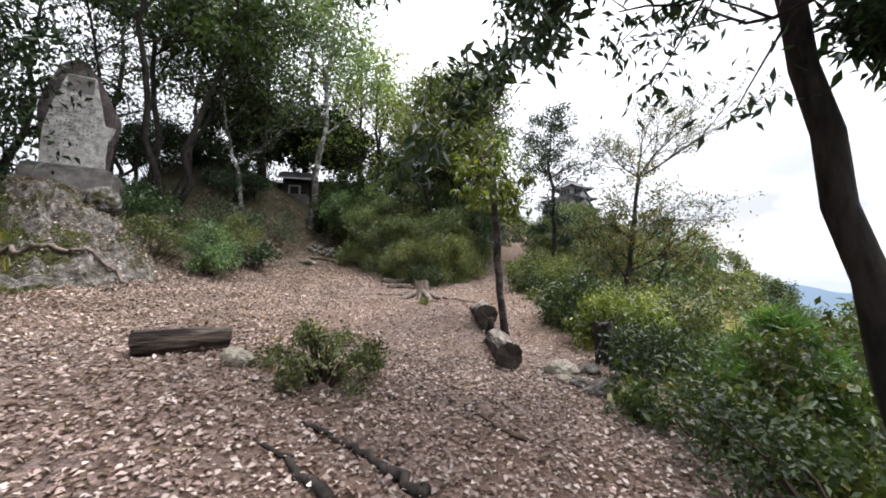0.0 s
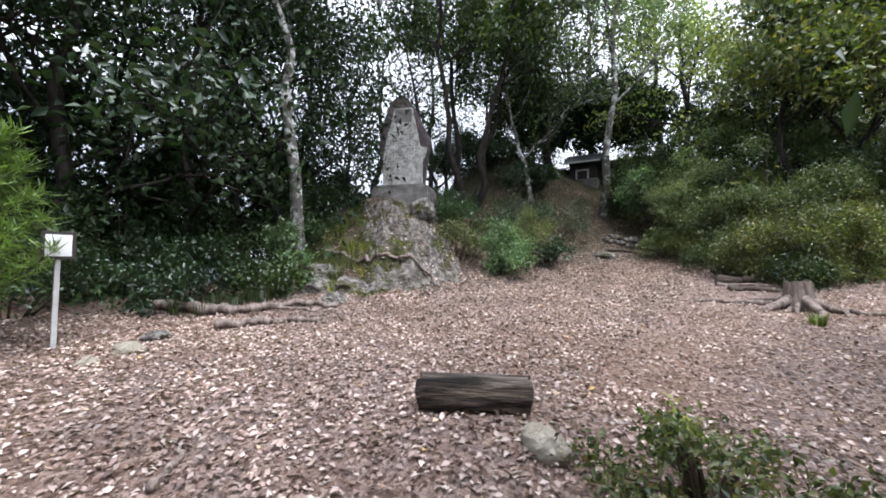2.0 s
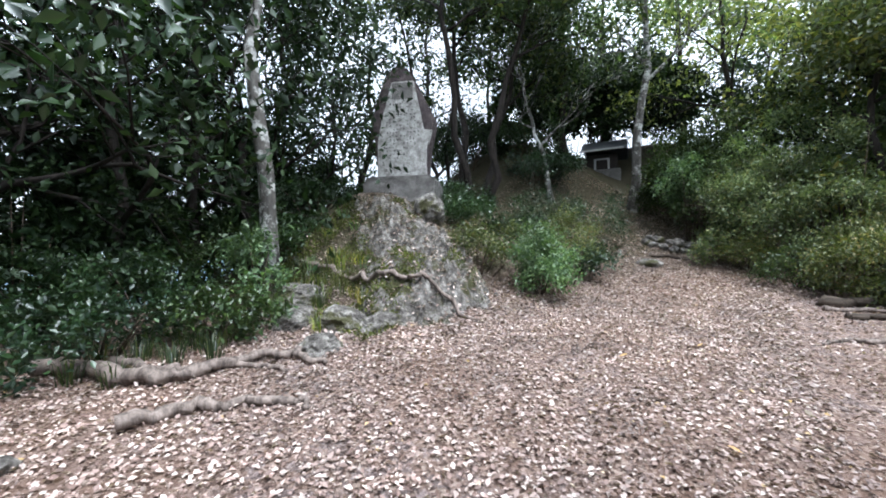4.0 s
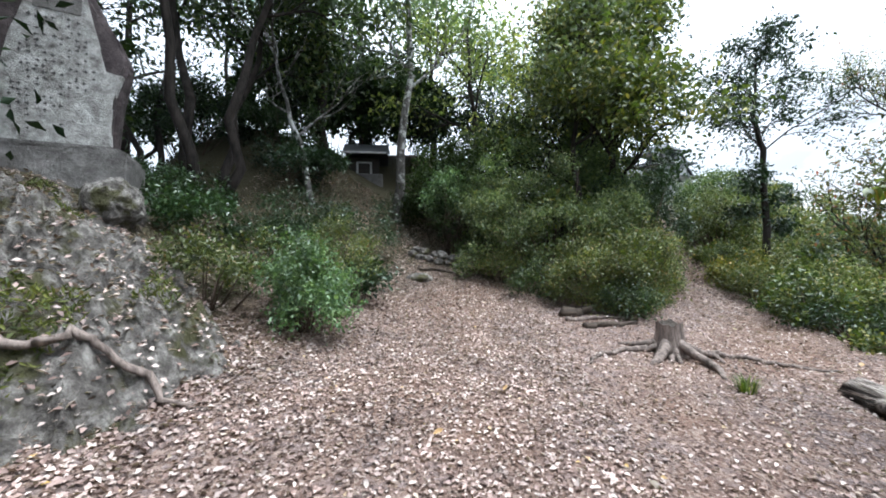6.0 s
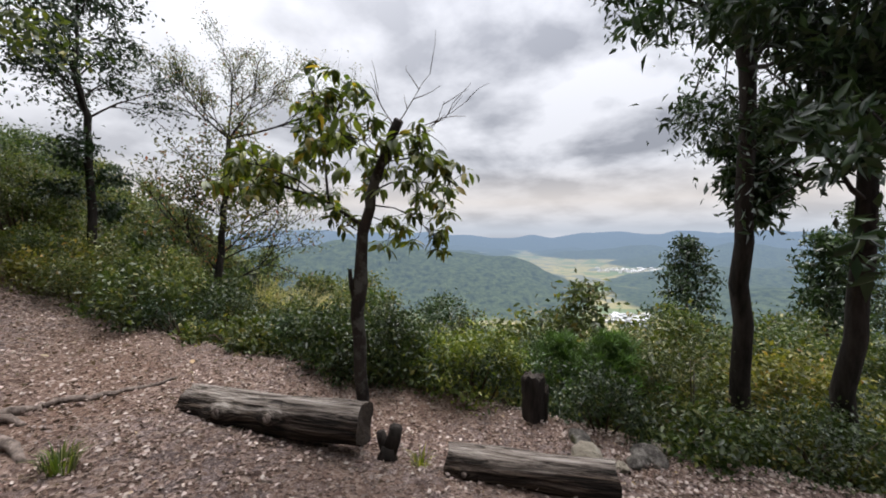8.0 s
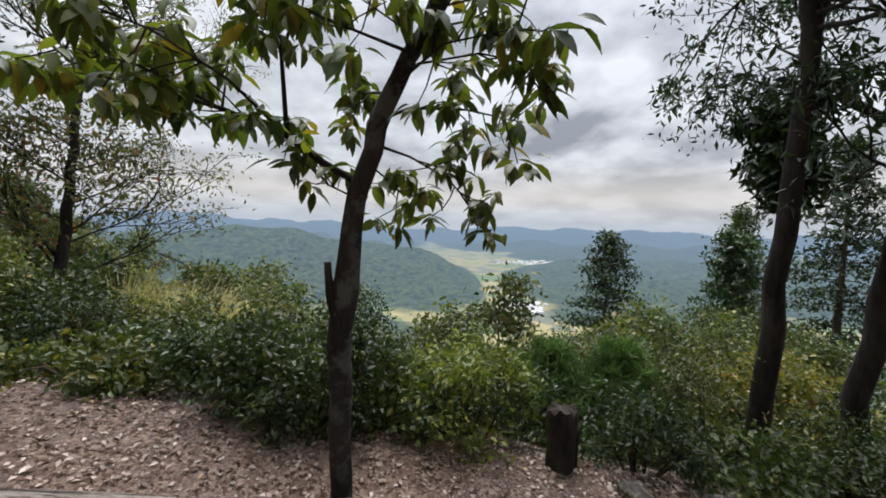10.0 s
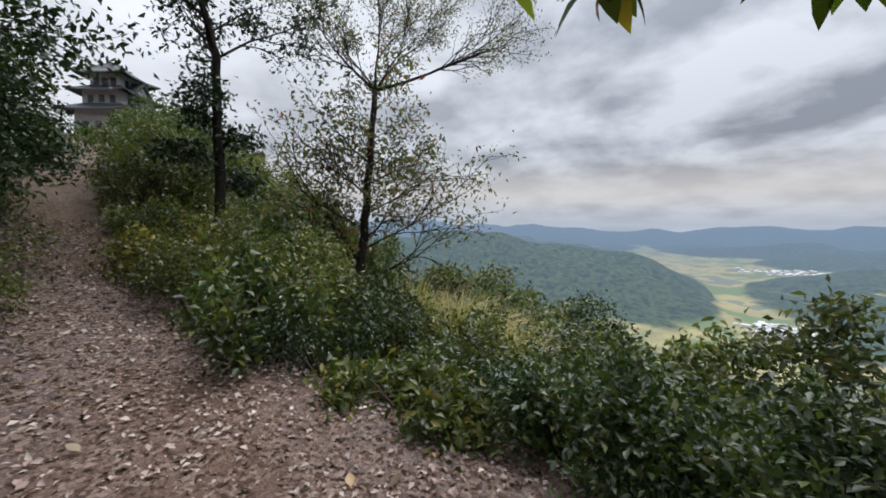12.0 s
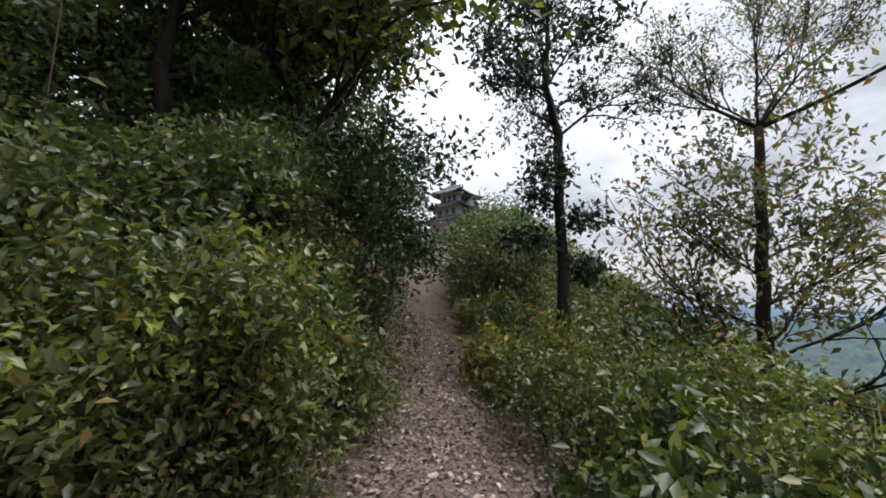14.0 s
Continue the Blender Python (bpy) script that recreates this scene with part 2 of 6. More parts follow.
M_WHITE = plain_material("white_plaster", (0.72, 0.72, 0.72), 0.8)
M_CASTLE = plain_material("weathered_plaster", (0.38, 0.38, 0.38), 0.85)
M_TILE = plain_material("grey_roof_tile", (0.06, 0.063, 0.068), 0.5)
M_DARKWOOD = plain_material("dark_timber", (0.035, 0.028, 0.024), 0.8)
M_GREYWOOD = plain_material("pale_weathered_timber", (0.42, 0.41, 0.40), 0.8)
M_HOUSE = plain_material("hazy_house_walls", (0.62, 0.63, 0.65), 0.9)
M_GLASSY = plain_material("dim_window", (0.03, 0.035, 0.04), 0.15)


# ---------------------------------------------------------------- the lie of the land
def edge_x(y):
    """The brink of the clearing and of the path, where the hillside drops to the east."""
    return np.interp(y, [-40, -6, 0, 2, 4, 5, 7.4, 9, 11, 12.5, 14, 16, 17, 20, 27, 40, 120], [-6, 1.2, 1.4, 1.5, 1.8, 2.0, 2.15, 2.05, 2.05, 2.65, 3.2, 4.2, 5.0, 7.4, 12.5, 18, 30])


def bell(x, y, cx, cy, sx, sy):
    return np.exp(-((x - cx) / sx) ** 2 - ((y - cy) / sy) ** 2)


def fall(d, first, growth, limit):
    """Depth of a slope d metres past its brink: gentle first, then steady."""
    d = np.maximum(d, 0.0)
    knee = (limit - first) / (2 * growth)
    near = first * d + growth * d * d
    return np.where(d < knee, near, first * knee + growth * knee * knee + limit * (d - knee))


def waves(x, y, size, seed):
    """Smooth rolling unevenness, about -1 to 1."""
    r = np.random.RandomState(seed)
    out = 0.0
    for k in range(6):
        a, f, p = r.uniform(0, 6.28), r.uniform(0.6, 1.7) / size, r.uniform(0, 6.28)
        out = out + np.sin((x * np.cos(a) + y * np.sin(a)) * f * 6.28 + p)
    return out / 3.0


VALLEY = -190.0


def land(x, y):
    x, y = np.asarray(x, float), np.asarray(y, float)
    a, b = np.clip(x, -9, 5), np.clip(y, -7, 17)
    z = 0.2819 - 0.1042 * a + 0.1361 * b + 0.001 * a * a + 0.0062 * a * b - 0.0068 * b * b + 0.0005 * b ** 3
    z = z + 0.26 * np.clip(y - 17, 0, 12) - 0.35 * np.maximum(y - 34, 0) - 0.3 * np.maximum(-7 - y, 0)
    z = z + 1.75 * bell(x, y, -8.8, 8.3, 2.3, 2.2) + 3.5 * bell(x, y, -8.7, 14.3, 3.6, 3.5)
    z = z + 0.9 * bell(x, y, -1.5, 16.5, 3.5, 3.0) + 2.6 * bell(x, y, -5.2, 19.0, 4.2, 2.8) + 0.14 * bell(x, y, -1.8, 3.3, 1.1, 0.8) - 0.15 * bell(x, y, 1.15, 6.1, 0.75, 1.8) - 0.08 * bell(x, y, -0.45, 8.8, 0.9, 0.8)
    z = z - fall(-10.5 - x, 0.15, 0.02, 0.6)
    z = z - fall(x - edge_x(y), 0.30, 0.022, 0.72)
    rough = np.clip((np.abs(x + 1) - 3) / 8, 0, 1)
    z = z + 0.035 * waves(x, y, 1.7, 3) * (0.35 + rough) + 0.012 * waves(x, y, 0.45, 4) + 0.25 * rough * waves(x, y, 9, 5)
    r = np.hypot(x, y)
    away = np.clip((r - 60) / 400, 0, 1)
    bearing = np.degrees(np.arctan2(x, y))
    # the valley floor winds away to the east; wooded hills stand on both sides
    mid = np.interp(r, [0, 620, 700, 900, 1160, 1400, 1650, 2100, 2700, 3400, 4400], [98, 98.5, 99, 103.5, 101, 100.5, 98.7, 99.5, 93.5, 91, 91])
    half = np.interp(r, [0, 560, 640, 700, 900, 1160, 1400, 1650, 2100, 2700, 3100, 3700, 4400], [0.3, 0.5, 2.8, 2.6, 3.6, 1.2, 1.5, 3.3, 7.0, 4.0, 0.6, 0.6, 4.5])
    mid = mid + 0.7 * np.sin(r / 130.0)
    out = np.clip((np.abs(bearing - mid) - half) / 26, 0, 1)
    hill = (52 + 55 * waves(x, y, 900, 7) + 16 * waves(x, y, 300, 8)) * (0.25 + 0.75 * np.clip(r / 2500, 0, 1)) + 4 * waves(x, y, 60, 9)
    tall = 1 - 0.15 * np.clip((r - 2600) / 1500, 0, 1)
    ridge = np.interp(bearing, [40, 60, 72, 80, 90, 97, 99], [60, 120, 118, 108, 72, 10, 0]) * np.exp(-((r - 1400) / 270) ** 2)
    skyline = 146 + 9 * waves(x, y, 2600, 11) + 48 * np.exp(-((bearing - 92.5) / 1.8) ** 2) + 26 * np.exp(-((bearing - 100) / 3.2) ** 2)
    floor = VALLEY + np.sqrt(out) * np.maximum(hill * tall, 3) + ridge + np.clip((r - 3900) / 700, 0, 1) * skyline
    z = z + away * 9 * waves(x, y, 70, 6) * 0.6
    soft = 25.0
    top = np.maximum(z, floor) + soft * 0.25 * np.clip(1 - np.abs(z - floor) / soft, 0, 1) ** 2
    return np.where(r > 60, top, z)


def ground_z(x, y):
    return float(land(x, y))


def mesh_object(name, verts, faces, mats, parent=None, smooth=True):
    me = bpy.data.meshes.new(name)
    me.from_pydata(verts, [], faces)
    for m in (mats if isinstance(mats, (list, tuple)) else [mats]):
        me.materials.append(m)
    if smooth:
        me.polygons.foreach_set("use_smooth", [True] * len(me.polygons))
    me.update()
    ob = new(name, me)
    ob.parent = parent
    return ob


def tri_object(name, v, tri, mat, parent=None):
    """A mesh from numpy arrays of corners (n, 3) and triangles (m, 3)."""
    me = bpy.data.meshes.new(name)
    me.vertices.add(len(v))
    me.vertices.foreach_set("co", np.ascontiguousarray(v, dtype=np.float32).ravel())
    me.loops.add(tri.size)
    me.loops.foreach_set("vertex_index", np.ascontiguousarray(tri, dtype=np.int32).ravel())
    me.polygons.add(len(tri))
    me.polygons.foreach_set("loop_start", np.arange(0, tri.size, 3, dtype=np.int32))
    me.materials.append(mat)
    me.update(calc_edges=True)
    ob = new(name, me)
    ob.parent = parent
    return ob


def part(name, bm, mat, parent, label=""):
    me = bpy.data.meshes.new(name)
    bm.to_mesh(me)
    bm.free()
    me.materials.append(mat)
    ob = new(name, me)
    ob.parent = parent
    return tagged(ob, label)


def thing(name, x, y, z, label, category, group="", kind="", turn=0.0):
    ob = new(name)
    ob.empty_display_size = 0.2
    ob.matrix_basis = pose(x, y, z, 0, 0, turn)
    return tagged(ob, label, category, group, kind)


def grid_sheet(name, us, vs, keep, mats):
    gx, gy = np.meshgrid(us, vs, indexing="ij")
    z = land(gx, gy)
    v = np.stack([gx, gy, z], -1).reshape(-1, 3)
    n, m = len(us), len(vs)
    i = np.arange(n * m).reshape(n, m)
    a, b, c, d = i[:-1, :-1].ravel(), i[1:, :-1].ravel(), i[1:, 1:].ravel(), i[:-1, 1:].ravel()
    cx, cy = (v[a, 0] + v[c, 0]) / 2, (v[a, 1] + v[c, 1]) / 2
    ok = keep(cx, cy)
    q = np.stack([a, b, c, d], -1)[ok]
    used = np.unique(q)
    back = np.zeros(n * m, int)
    back[used] = np.arange(len(used))
    ob = mesh_object(name, v[used].tolist(), back[q].tolist(), mats)
    return ob


def ground_material():
    m, n, l, b = material("leafy_earth", 0.95, 0.15)
    fine = noise_of(n, l, 38, 6, 0.75)
    mid = noise_of(n, l, 4.0, 4, 0.6)
    wide = noise_of(n, l, 0.55, 3, 0.5)
    c1 = stops(n, [(0.32, (0.055, 0.040, 0.036)), (0.5, (0.20, 0.15, 0.137)), (0.66, (0.40, 0.325, 0.30))])
    l.new(fine, c1.inputs[0])
    c2 = mix_rgb(n, l, 1.0, c1.outputs[0], stops_value(n, l, mid, 0.72, 1.2), "MULTIPLY")
    dirt = stops(n, [(0.45, (0, 0, 0)), (0.62, (1, 1, 1))])
    l.new(wide, dirt.inputs[0])
    c3 = mix_rgb(n, l, dirt.outputs[0], c2, mix_rgb(n, l, fine, (0.11, 0.066, 0.048), (0.29, 0.192, 0.148)))
    # broken bits of dry leaf and stone trodden into the earth
    tc = n.new("ShaderNodeTexCoord")
    chips = n.new("ShaderNodeTexVoronoi")
    chips.inputs["Scale"].default_value = 46.0
    l.new(tc.outputs["Object"], chips.inputs["Vector"])
    tone = stops(n, [(0.2, (0.055, 0.033, 0.025)), (0.42, (0.17, 0.108, 0.082)), (0.62, (0.28, 0.195, 0.155)), (0.85, (0.37, 0.285, 0.235))])
    l.new(chips.outputs["Color"], tone.inputs[0])
    cover = stops(n, [(0.43, (0, 0, 0)), (0.5, (0.85, 0.85, 0.85))])
    l.new(noise_of(n, l, 9.0, 5, 0.7), cover.inputs[0])
    c3 = mix_rgb(n, l, cover.outputs[0], c3, tone.outputs[0])
    # the ground turns a dark olive brown as it steepens
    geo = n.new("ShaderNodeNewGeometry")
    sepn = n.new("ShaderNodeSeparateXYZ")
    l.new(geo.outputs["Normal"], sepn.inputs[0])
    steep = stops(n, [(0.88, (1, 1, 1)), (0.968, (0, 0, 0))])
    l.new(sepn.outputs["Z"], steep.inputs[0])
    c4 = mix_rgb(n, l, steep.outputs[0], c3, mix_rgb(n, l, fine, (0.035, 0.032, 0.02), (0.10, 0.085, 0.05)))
    l.new(c4, b.inputs["Base Color"])
    rise = n.new("ShaderNodeMath")
    rise.operation = "MULTIPLY_ADD"
    rise.inputs[1].default_value = 0.6
    l.new(chips.outputs["Color"], rise.inputs[0])
    l.new(fine, rise.inputs[2])
    bump_of(n, l, b, rise.outputs[0], 1.0, 0.035)
    return m


def distance_material():
    """Far woods with blue air haze painted on: its glow grows with the distance from the hilltop."""
    m, n, l, b = material("far_hills_haze_glow", 1.0, 0.0)
    geo = n.new("ShaderNodeNewGeometry")
    ln = n.new("ShaderNodeVectorMath")
    ln.operation = "LENGTH"
    l.new(geo.outputs["Position"], ln.inputs[0])
    woods = noise_of(n, l, 0.06, 5, 0.7)
    col = stops(n, [(0.36, (0.008, 0.018, 0.010)), (0.62, (0.085, 0.11, 0.05))])
    l.new(woods, col.inputs[0])
    sepn = n.new("ShaderNodeSeparateXYZ")
    l.new(geo.outputs["Position"], sepn.inputs[0])
    flat = n.new("ShaderNodeMapRange")
    flat.inputs["From Min"].default_value, flat.inputs["From Max"].default_value = VALLEY + 7, VALLEY + 3.5
    l.new(sepn.outputs["Z"], flat.inputs["Value"])
    fields = stops(n, [(0.40, (0.16, 0.20, 0.07)), (0.47, (0.32, 0.28, 0.12)), (0.55, (0.38, 0.32, 0.13)), (0.62, (0.19, 0.19, 0.13))])
    fields.color_ramp.interpolation = "CONSTANT"
    l.new(noise_of(n, l, 0.008, 2, 0.5), fields.inputs[0])
    base = mix_rgb(n, l, flat.outputs[0], col.outputs[0], fields.outputs[0])
    l.new(base, b.inputs["Base Color"])
    bump_of(n, l, b, woods, 1.0, 6.0)
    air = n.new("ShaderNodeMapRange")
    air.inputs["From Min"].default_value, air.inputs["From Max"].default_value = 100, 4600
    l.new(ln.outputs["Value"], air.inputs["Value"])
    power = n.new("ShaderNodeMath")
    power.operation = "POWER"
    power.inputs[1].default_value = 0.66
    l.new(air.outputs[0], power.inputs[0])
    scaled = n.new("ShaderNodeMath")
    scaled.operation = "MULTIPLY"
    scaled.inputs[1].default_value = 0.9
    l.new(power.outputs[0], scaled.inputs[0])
    # haze is a blue glow mixed into the surface; the hills give no light
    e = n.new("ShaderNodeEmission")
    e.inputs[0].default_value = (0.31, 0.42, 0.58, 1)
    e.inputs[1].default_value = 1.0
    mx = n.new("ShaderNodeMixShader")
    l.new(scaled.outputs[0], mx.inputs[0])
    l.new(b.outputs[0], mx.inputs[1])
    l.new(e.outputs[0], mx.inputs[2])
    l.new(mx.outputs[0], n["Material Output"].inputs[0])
    return m


M_GROUND, M_FAR = ground_material(), distance_material()
spread = 5.0 * np.sinh(np.linspace(-3.9, 3.9, 350))
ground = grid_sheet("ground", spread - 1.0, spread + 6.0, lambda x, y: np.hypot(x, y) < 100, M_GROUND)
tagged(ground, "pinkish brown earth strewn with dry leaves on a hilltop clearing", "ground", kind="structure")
ring = 60.0 * np.sinh(np.linspace(-5.0, 5.0, 380))
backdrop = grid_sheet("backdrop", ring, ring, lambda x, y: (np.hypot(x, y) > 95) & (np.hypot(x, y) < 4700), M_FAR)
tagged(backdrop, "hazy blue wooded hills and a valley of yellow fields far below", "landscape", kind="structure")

# ---------------------------------------------------------------- foliage and wood
RNG = np.random.RandomState(7)


def leaf_cloud(name, pts, size, mat, parent, up=0.5, aspect=0.5, droop=0.0, out=None, jitter=0.35):
    """Many single leaves, each a folded blade of two faces."""
    pts = np.asarray(pts, float)
    n = len(pts)
    d = RNG.normal(size=(n, 3))
    if out is not None:
        d = d * 0.7 + out
    d[:, 2] -= droop
    d /= np.linalg.norm(d, axis=1)[:, None] + 1e-9
    nor = RNG.normal(size=(n, 3)) * (1 - up) + np.array([0, 0, 1.0]) * up
    s = np.cross(d, nor)
    s /= np.linalg.norm(s, axis=1)[:, None] + 1e-9
    nor = np.cross(s, d)
    L = (size * (1 + jitter * RNG.uniform(-1, 1, n)))[:, None]
    w = L * aspect * 0.5
    v = np.empty((n, 4, 3))
    v[:, 0] = pts
    v[:, 1] = pts + d * L * 0.45 + s * w + nor * w * 0.35
    v[:, 2] = pts + d * L - nor * L * 0.12
    v[:, 3] = pts + d * L * 0.45 - s * w + nor * w * 0.35
    k = np.arange(n)[:, None] * 4
    tri = np.concatenate([k + np.array([[0, 1, 2]]), k + np.array([[0, 2, 3]])], 1).reshape(-1, 3)
    return tri_object(name, v.reshape(-1, 3), tri, mat, parent)


class Wood:
    """Collects tapered tubes and the places of the twig ends."""

    def __init__(self, seed):
        self.v, self.f, self.tips = [], [], []
        self.r = np.random.RandomState(seed)

    def tube(self, pts, radii, sides=7, lumpy=0.0):
        pts = [Vector(p) for p in pts]
        base, n = len(self.v), len(pts)
        for i, p in enumerate(pts):
            t = (pts[min(i + 1, n - 1)] - pts[max(i - 1, 0)])
            t.normalize()
            a = t.cross(Vector((0.31, 0.77, 0.55)))
            a.normalize()
            b = t.cross(a)
            for k in range(sides):
                q = 6.28318 * k / sides
                rr = radii[i] * (1 + lumpy * (self.r.rand() - 0.5))
                self.v.append(tuple(p + a * (math.cos(q) * rr) + b * (math.sin(q) * rr)))
        for i in range(n - 1):
            for k in range(sides):
                k2 = (k + 1) % sides
                self.f.append((base + i * sides + k, base + i * sides + k2, base + (i + 1) * sides + k2, base + (i + 1) * sides + k))
        self.f.append(tuple(base + (n - 1) * sides + k for k in range(sides)))
        self.f.append(tuple(base + k for k in reversed(range(sides))))

    def bent(self, p, d, length, steps, wander, lift):
        d = Vector(d).normalized()
        out = [Vector(p)]
        for _ in range(steps):
            d = d + Vector(self.r.normal(size=3) * wander) + Vector((0, 0, lift))
            d.normalize()
            out.append(out[-1] + d * (length / steps))
        return out

    def branch(self, p, d, length, radius, level, lift=0.05, wander=0.18, kids=4, ratio=0.62, wide=0.9):
        steps = 5 if level else 3
        pts = self.bent(p, d, length, steps, wander, lift)
        self.tube(pts, [radius * (1 - 0.65 * i / steps) for i in range(steps + 1)], 6 if radius > 0.03 else (4 if radius > 0.01 else 3))
        if level == 0:
            self.tips += [pts[-1], pts[-2], (pts[-1] + pts[-2]) / 2]
            return
        if level == 1:
            self.tips += [pts[-1], pts[-2]]
        for k in range(kids):
            f = (k + 1.0) / kids if k < kids - 1 else 1.0
            f = max(0.3, f - 0.1 * self.r.rand())
            i = min(int(f * steps), steps - 1)
            q = pts[i].lerp(pts[i + 1], f * steps - i)
            t = (pts[i + 1] - pts[i]).normalized()
            s = Vector(self.r.normal(size=3))
            s = (s - t * s.dot(t)).normalized()
            nd = (t + s * wide * (0.6 + 0.6 * self.r.rand())).normalized()
            self.branch(q, nd, length * ratio * (0.75 + 0.5 * self.r.rand()), radius * 0.5 * (1.15 - 0.5 * f) + 0.002, level - 1, lift, wander, kids, ratio, wide)


def clump_points(tips, per, radius, flat=0.7):
    tips = np.array([tuple(t) for t in tips])
    p = np.repeat(tips, per, axis=0)
    q = RNG.normal(size=p.shape) * radius
    q[:, 2] *= flat
    return p + q


def tree(name, x, y, height, radius, label, mat_bark, mat_leaf, seed, lean=(0, 0), bare=0.4, limbs=7, limb_len=0.35, level=2, per=14, leaf=0.1,
         spread_r=0.25, top=None, kids=4, up=0.4, aspect=0.5, category="tree", group="trees of the hilltop wood", stems=1, z=None, lift=0.05, droop=0.2):
    """A tree on the ground: tapered trunk with limbs, and a crown of single leaves."""
    z0 = ground_z(x, y) - 0.12 if z is None else z
    ob = thing(name, x, y, z0, label, category, group)
    w = Wood(seed)
    for s in range(stems):
        a = 6.28 * s / stems + seed
        off = Vector((math.cos(a), math.sin(a), 0)) * (radius * 1.6 if stems > 1 else 0)
        ln = Vector((lean[0], lean[1], 0)) + off * (1.1 if stems > 1 else 0)
        h = height * (1 - 0.12 * s)
        n = 9
        pts = [off + Vector((0, 0, 0)) + Vector((ln.x * (i / n) ** 1.2 * h, ln.y * (i / n) ** 1.2 * h, h * i / n)) + Vector((*(w.r.normal(size=2) * 0.012 * h), 0)) * (i > 0) for i in range(n + 1)]
        rr = radius if stems == 1 else radius * 0.75
        w.tube(pts, [rr * (1.25 if i == 0 else 1.0) * (1 - 0.82 * (i / n) ** 1.1) for i in range(n + 1)], 9, 0.12)
        for k in range(limbs):
            f = bare + (1 - bare) * (k + w.r.rand() * 0.6) / limbs
            f = min(f, 0.98)
            i = min(int(f * n), n - 1)
            p = pts[i].lerp(pts[i + 1], f * n - i)
            az = 2.4 * k + w.r.rand() * 1.2
            d = Vector((math.cos(az), math.sin(az), 0.35 + 0.7 * f))
            w.branch(p, d, height * limb_len * (1.25 - 0.7 * f), rr * 0.42 * (1.2 - f) + 0.008, level, lift, 0.16, kids)
    trunk = mesh_object("trunk", [tuple(v) for v in w.v], w.f, mat_bark, ob)
    leaf_cloud("crown", clump_points(w.tips, per, spread_r), leaf, mat_leaf, ob, up, aspect, droop)
    return ob


def bush(name, x, y, blobs, clumps, per, leaf, mat, label, seed, category="shrub", group="shrubs round the clearing", aspect=0.5, up=0.55, stems=10, loose=0.09, shoots=0.18, stem_mat=None, lobe=16):
    """Blobs: (dx, dy, z, rx, ry, rz) about the base; leaves in clumps on twig ends over their tops and sides."""
    ob = thing(name, x, y, ground_z(x, y) - 0.03, label, category, group)
    r = np.random.RandomState(seed)
    area = np.array([b[3] * b[4] + b[5] * (b[3] + b[4]) for b in blobs])
    # the leaves stand in lobes on the ends of boughs, with hollows between
    n_lobes = max(5, clumps // lobe)
    lobe_blob = np.array(blobs)[r.choice(len(blobs), n_lobes, p=area / area.sum())]
    ld = r.normal(size=(n_lobes, 3))
    ld[:, 2] = np.abs(ld[:, 2]) - 0.5 * (r.rand(n_lobes) < 0.35)
    ld /= np.linalg.norm(ld, axis=1)[:, None]
    lobe_at = lobe_blob[:, :3] + ld * lobe_blob[:, 3:6] * (0.55 + 0.5 * np.sqrt(r.rand(n_lobes)) + shoots * 0.6 * r.rand(n_lobes) ** 4)[:, None]
    lobe_size = lobe_blob[:, 3:6].mean(1) * r.uniform(0.20, 0.40, n_lobes)
    own = r.randint(n_lobes, size=clumps)
    d = r.normal(size=(clumps, 3)) + ld[own] * 0.9 + np.array([0, 0, 0.45])
    d /= np.linalg.norm(d, axis=1)[:, None]
    tips = lobe_at[own] + d * (lobe_size[own] * (0.55 + 0.5 * r.rand(clumps) + shoots * 0.8 * r.rand(clumps) ** 6))[:, None] * np.array([1, 1, 0.85])
    g = land(tips[:, 0] + x, tips[:, 1] + y) - ob.matrix_basis.translation.z
    tips[:, 2] = np.maximum(tips[:, 2], g + 0.02 + 0.08 * r.rand(clumps))
    w = Wood(seed)
    for i in range(stems):
        t = tips[r.randint(clumps)]
        root = Vector((t[0] * 0.25, t[1] * 0.25, float(land(x + t[0] * 0.25, y + t[1] * 0.25)) - ob.matrix_basis.translation.z - 0.03))
        mid = root.lerp(Vector(t), 0.5) + Vector((0, 0, 0.12))
        w.tube([root, mid, Vector(t)], [0.014, 0.009, 0.004], 4)
    tagged(mesh_object("branchwork", [tuple(v) for v in w.v], w.f, stem_mat or M_BARK_BROWN, ob), kind="stuff")
    p = np.repeat(tips, per, 0) + r.normal(size=(clumps * per, 3)) * loose
    o = np.repeat(d, per, 0) * 0.3
    leaf_cloud("foliage", p, leaf, mat, ob, up, aspect, 0.1, o)
    return ob


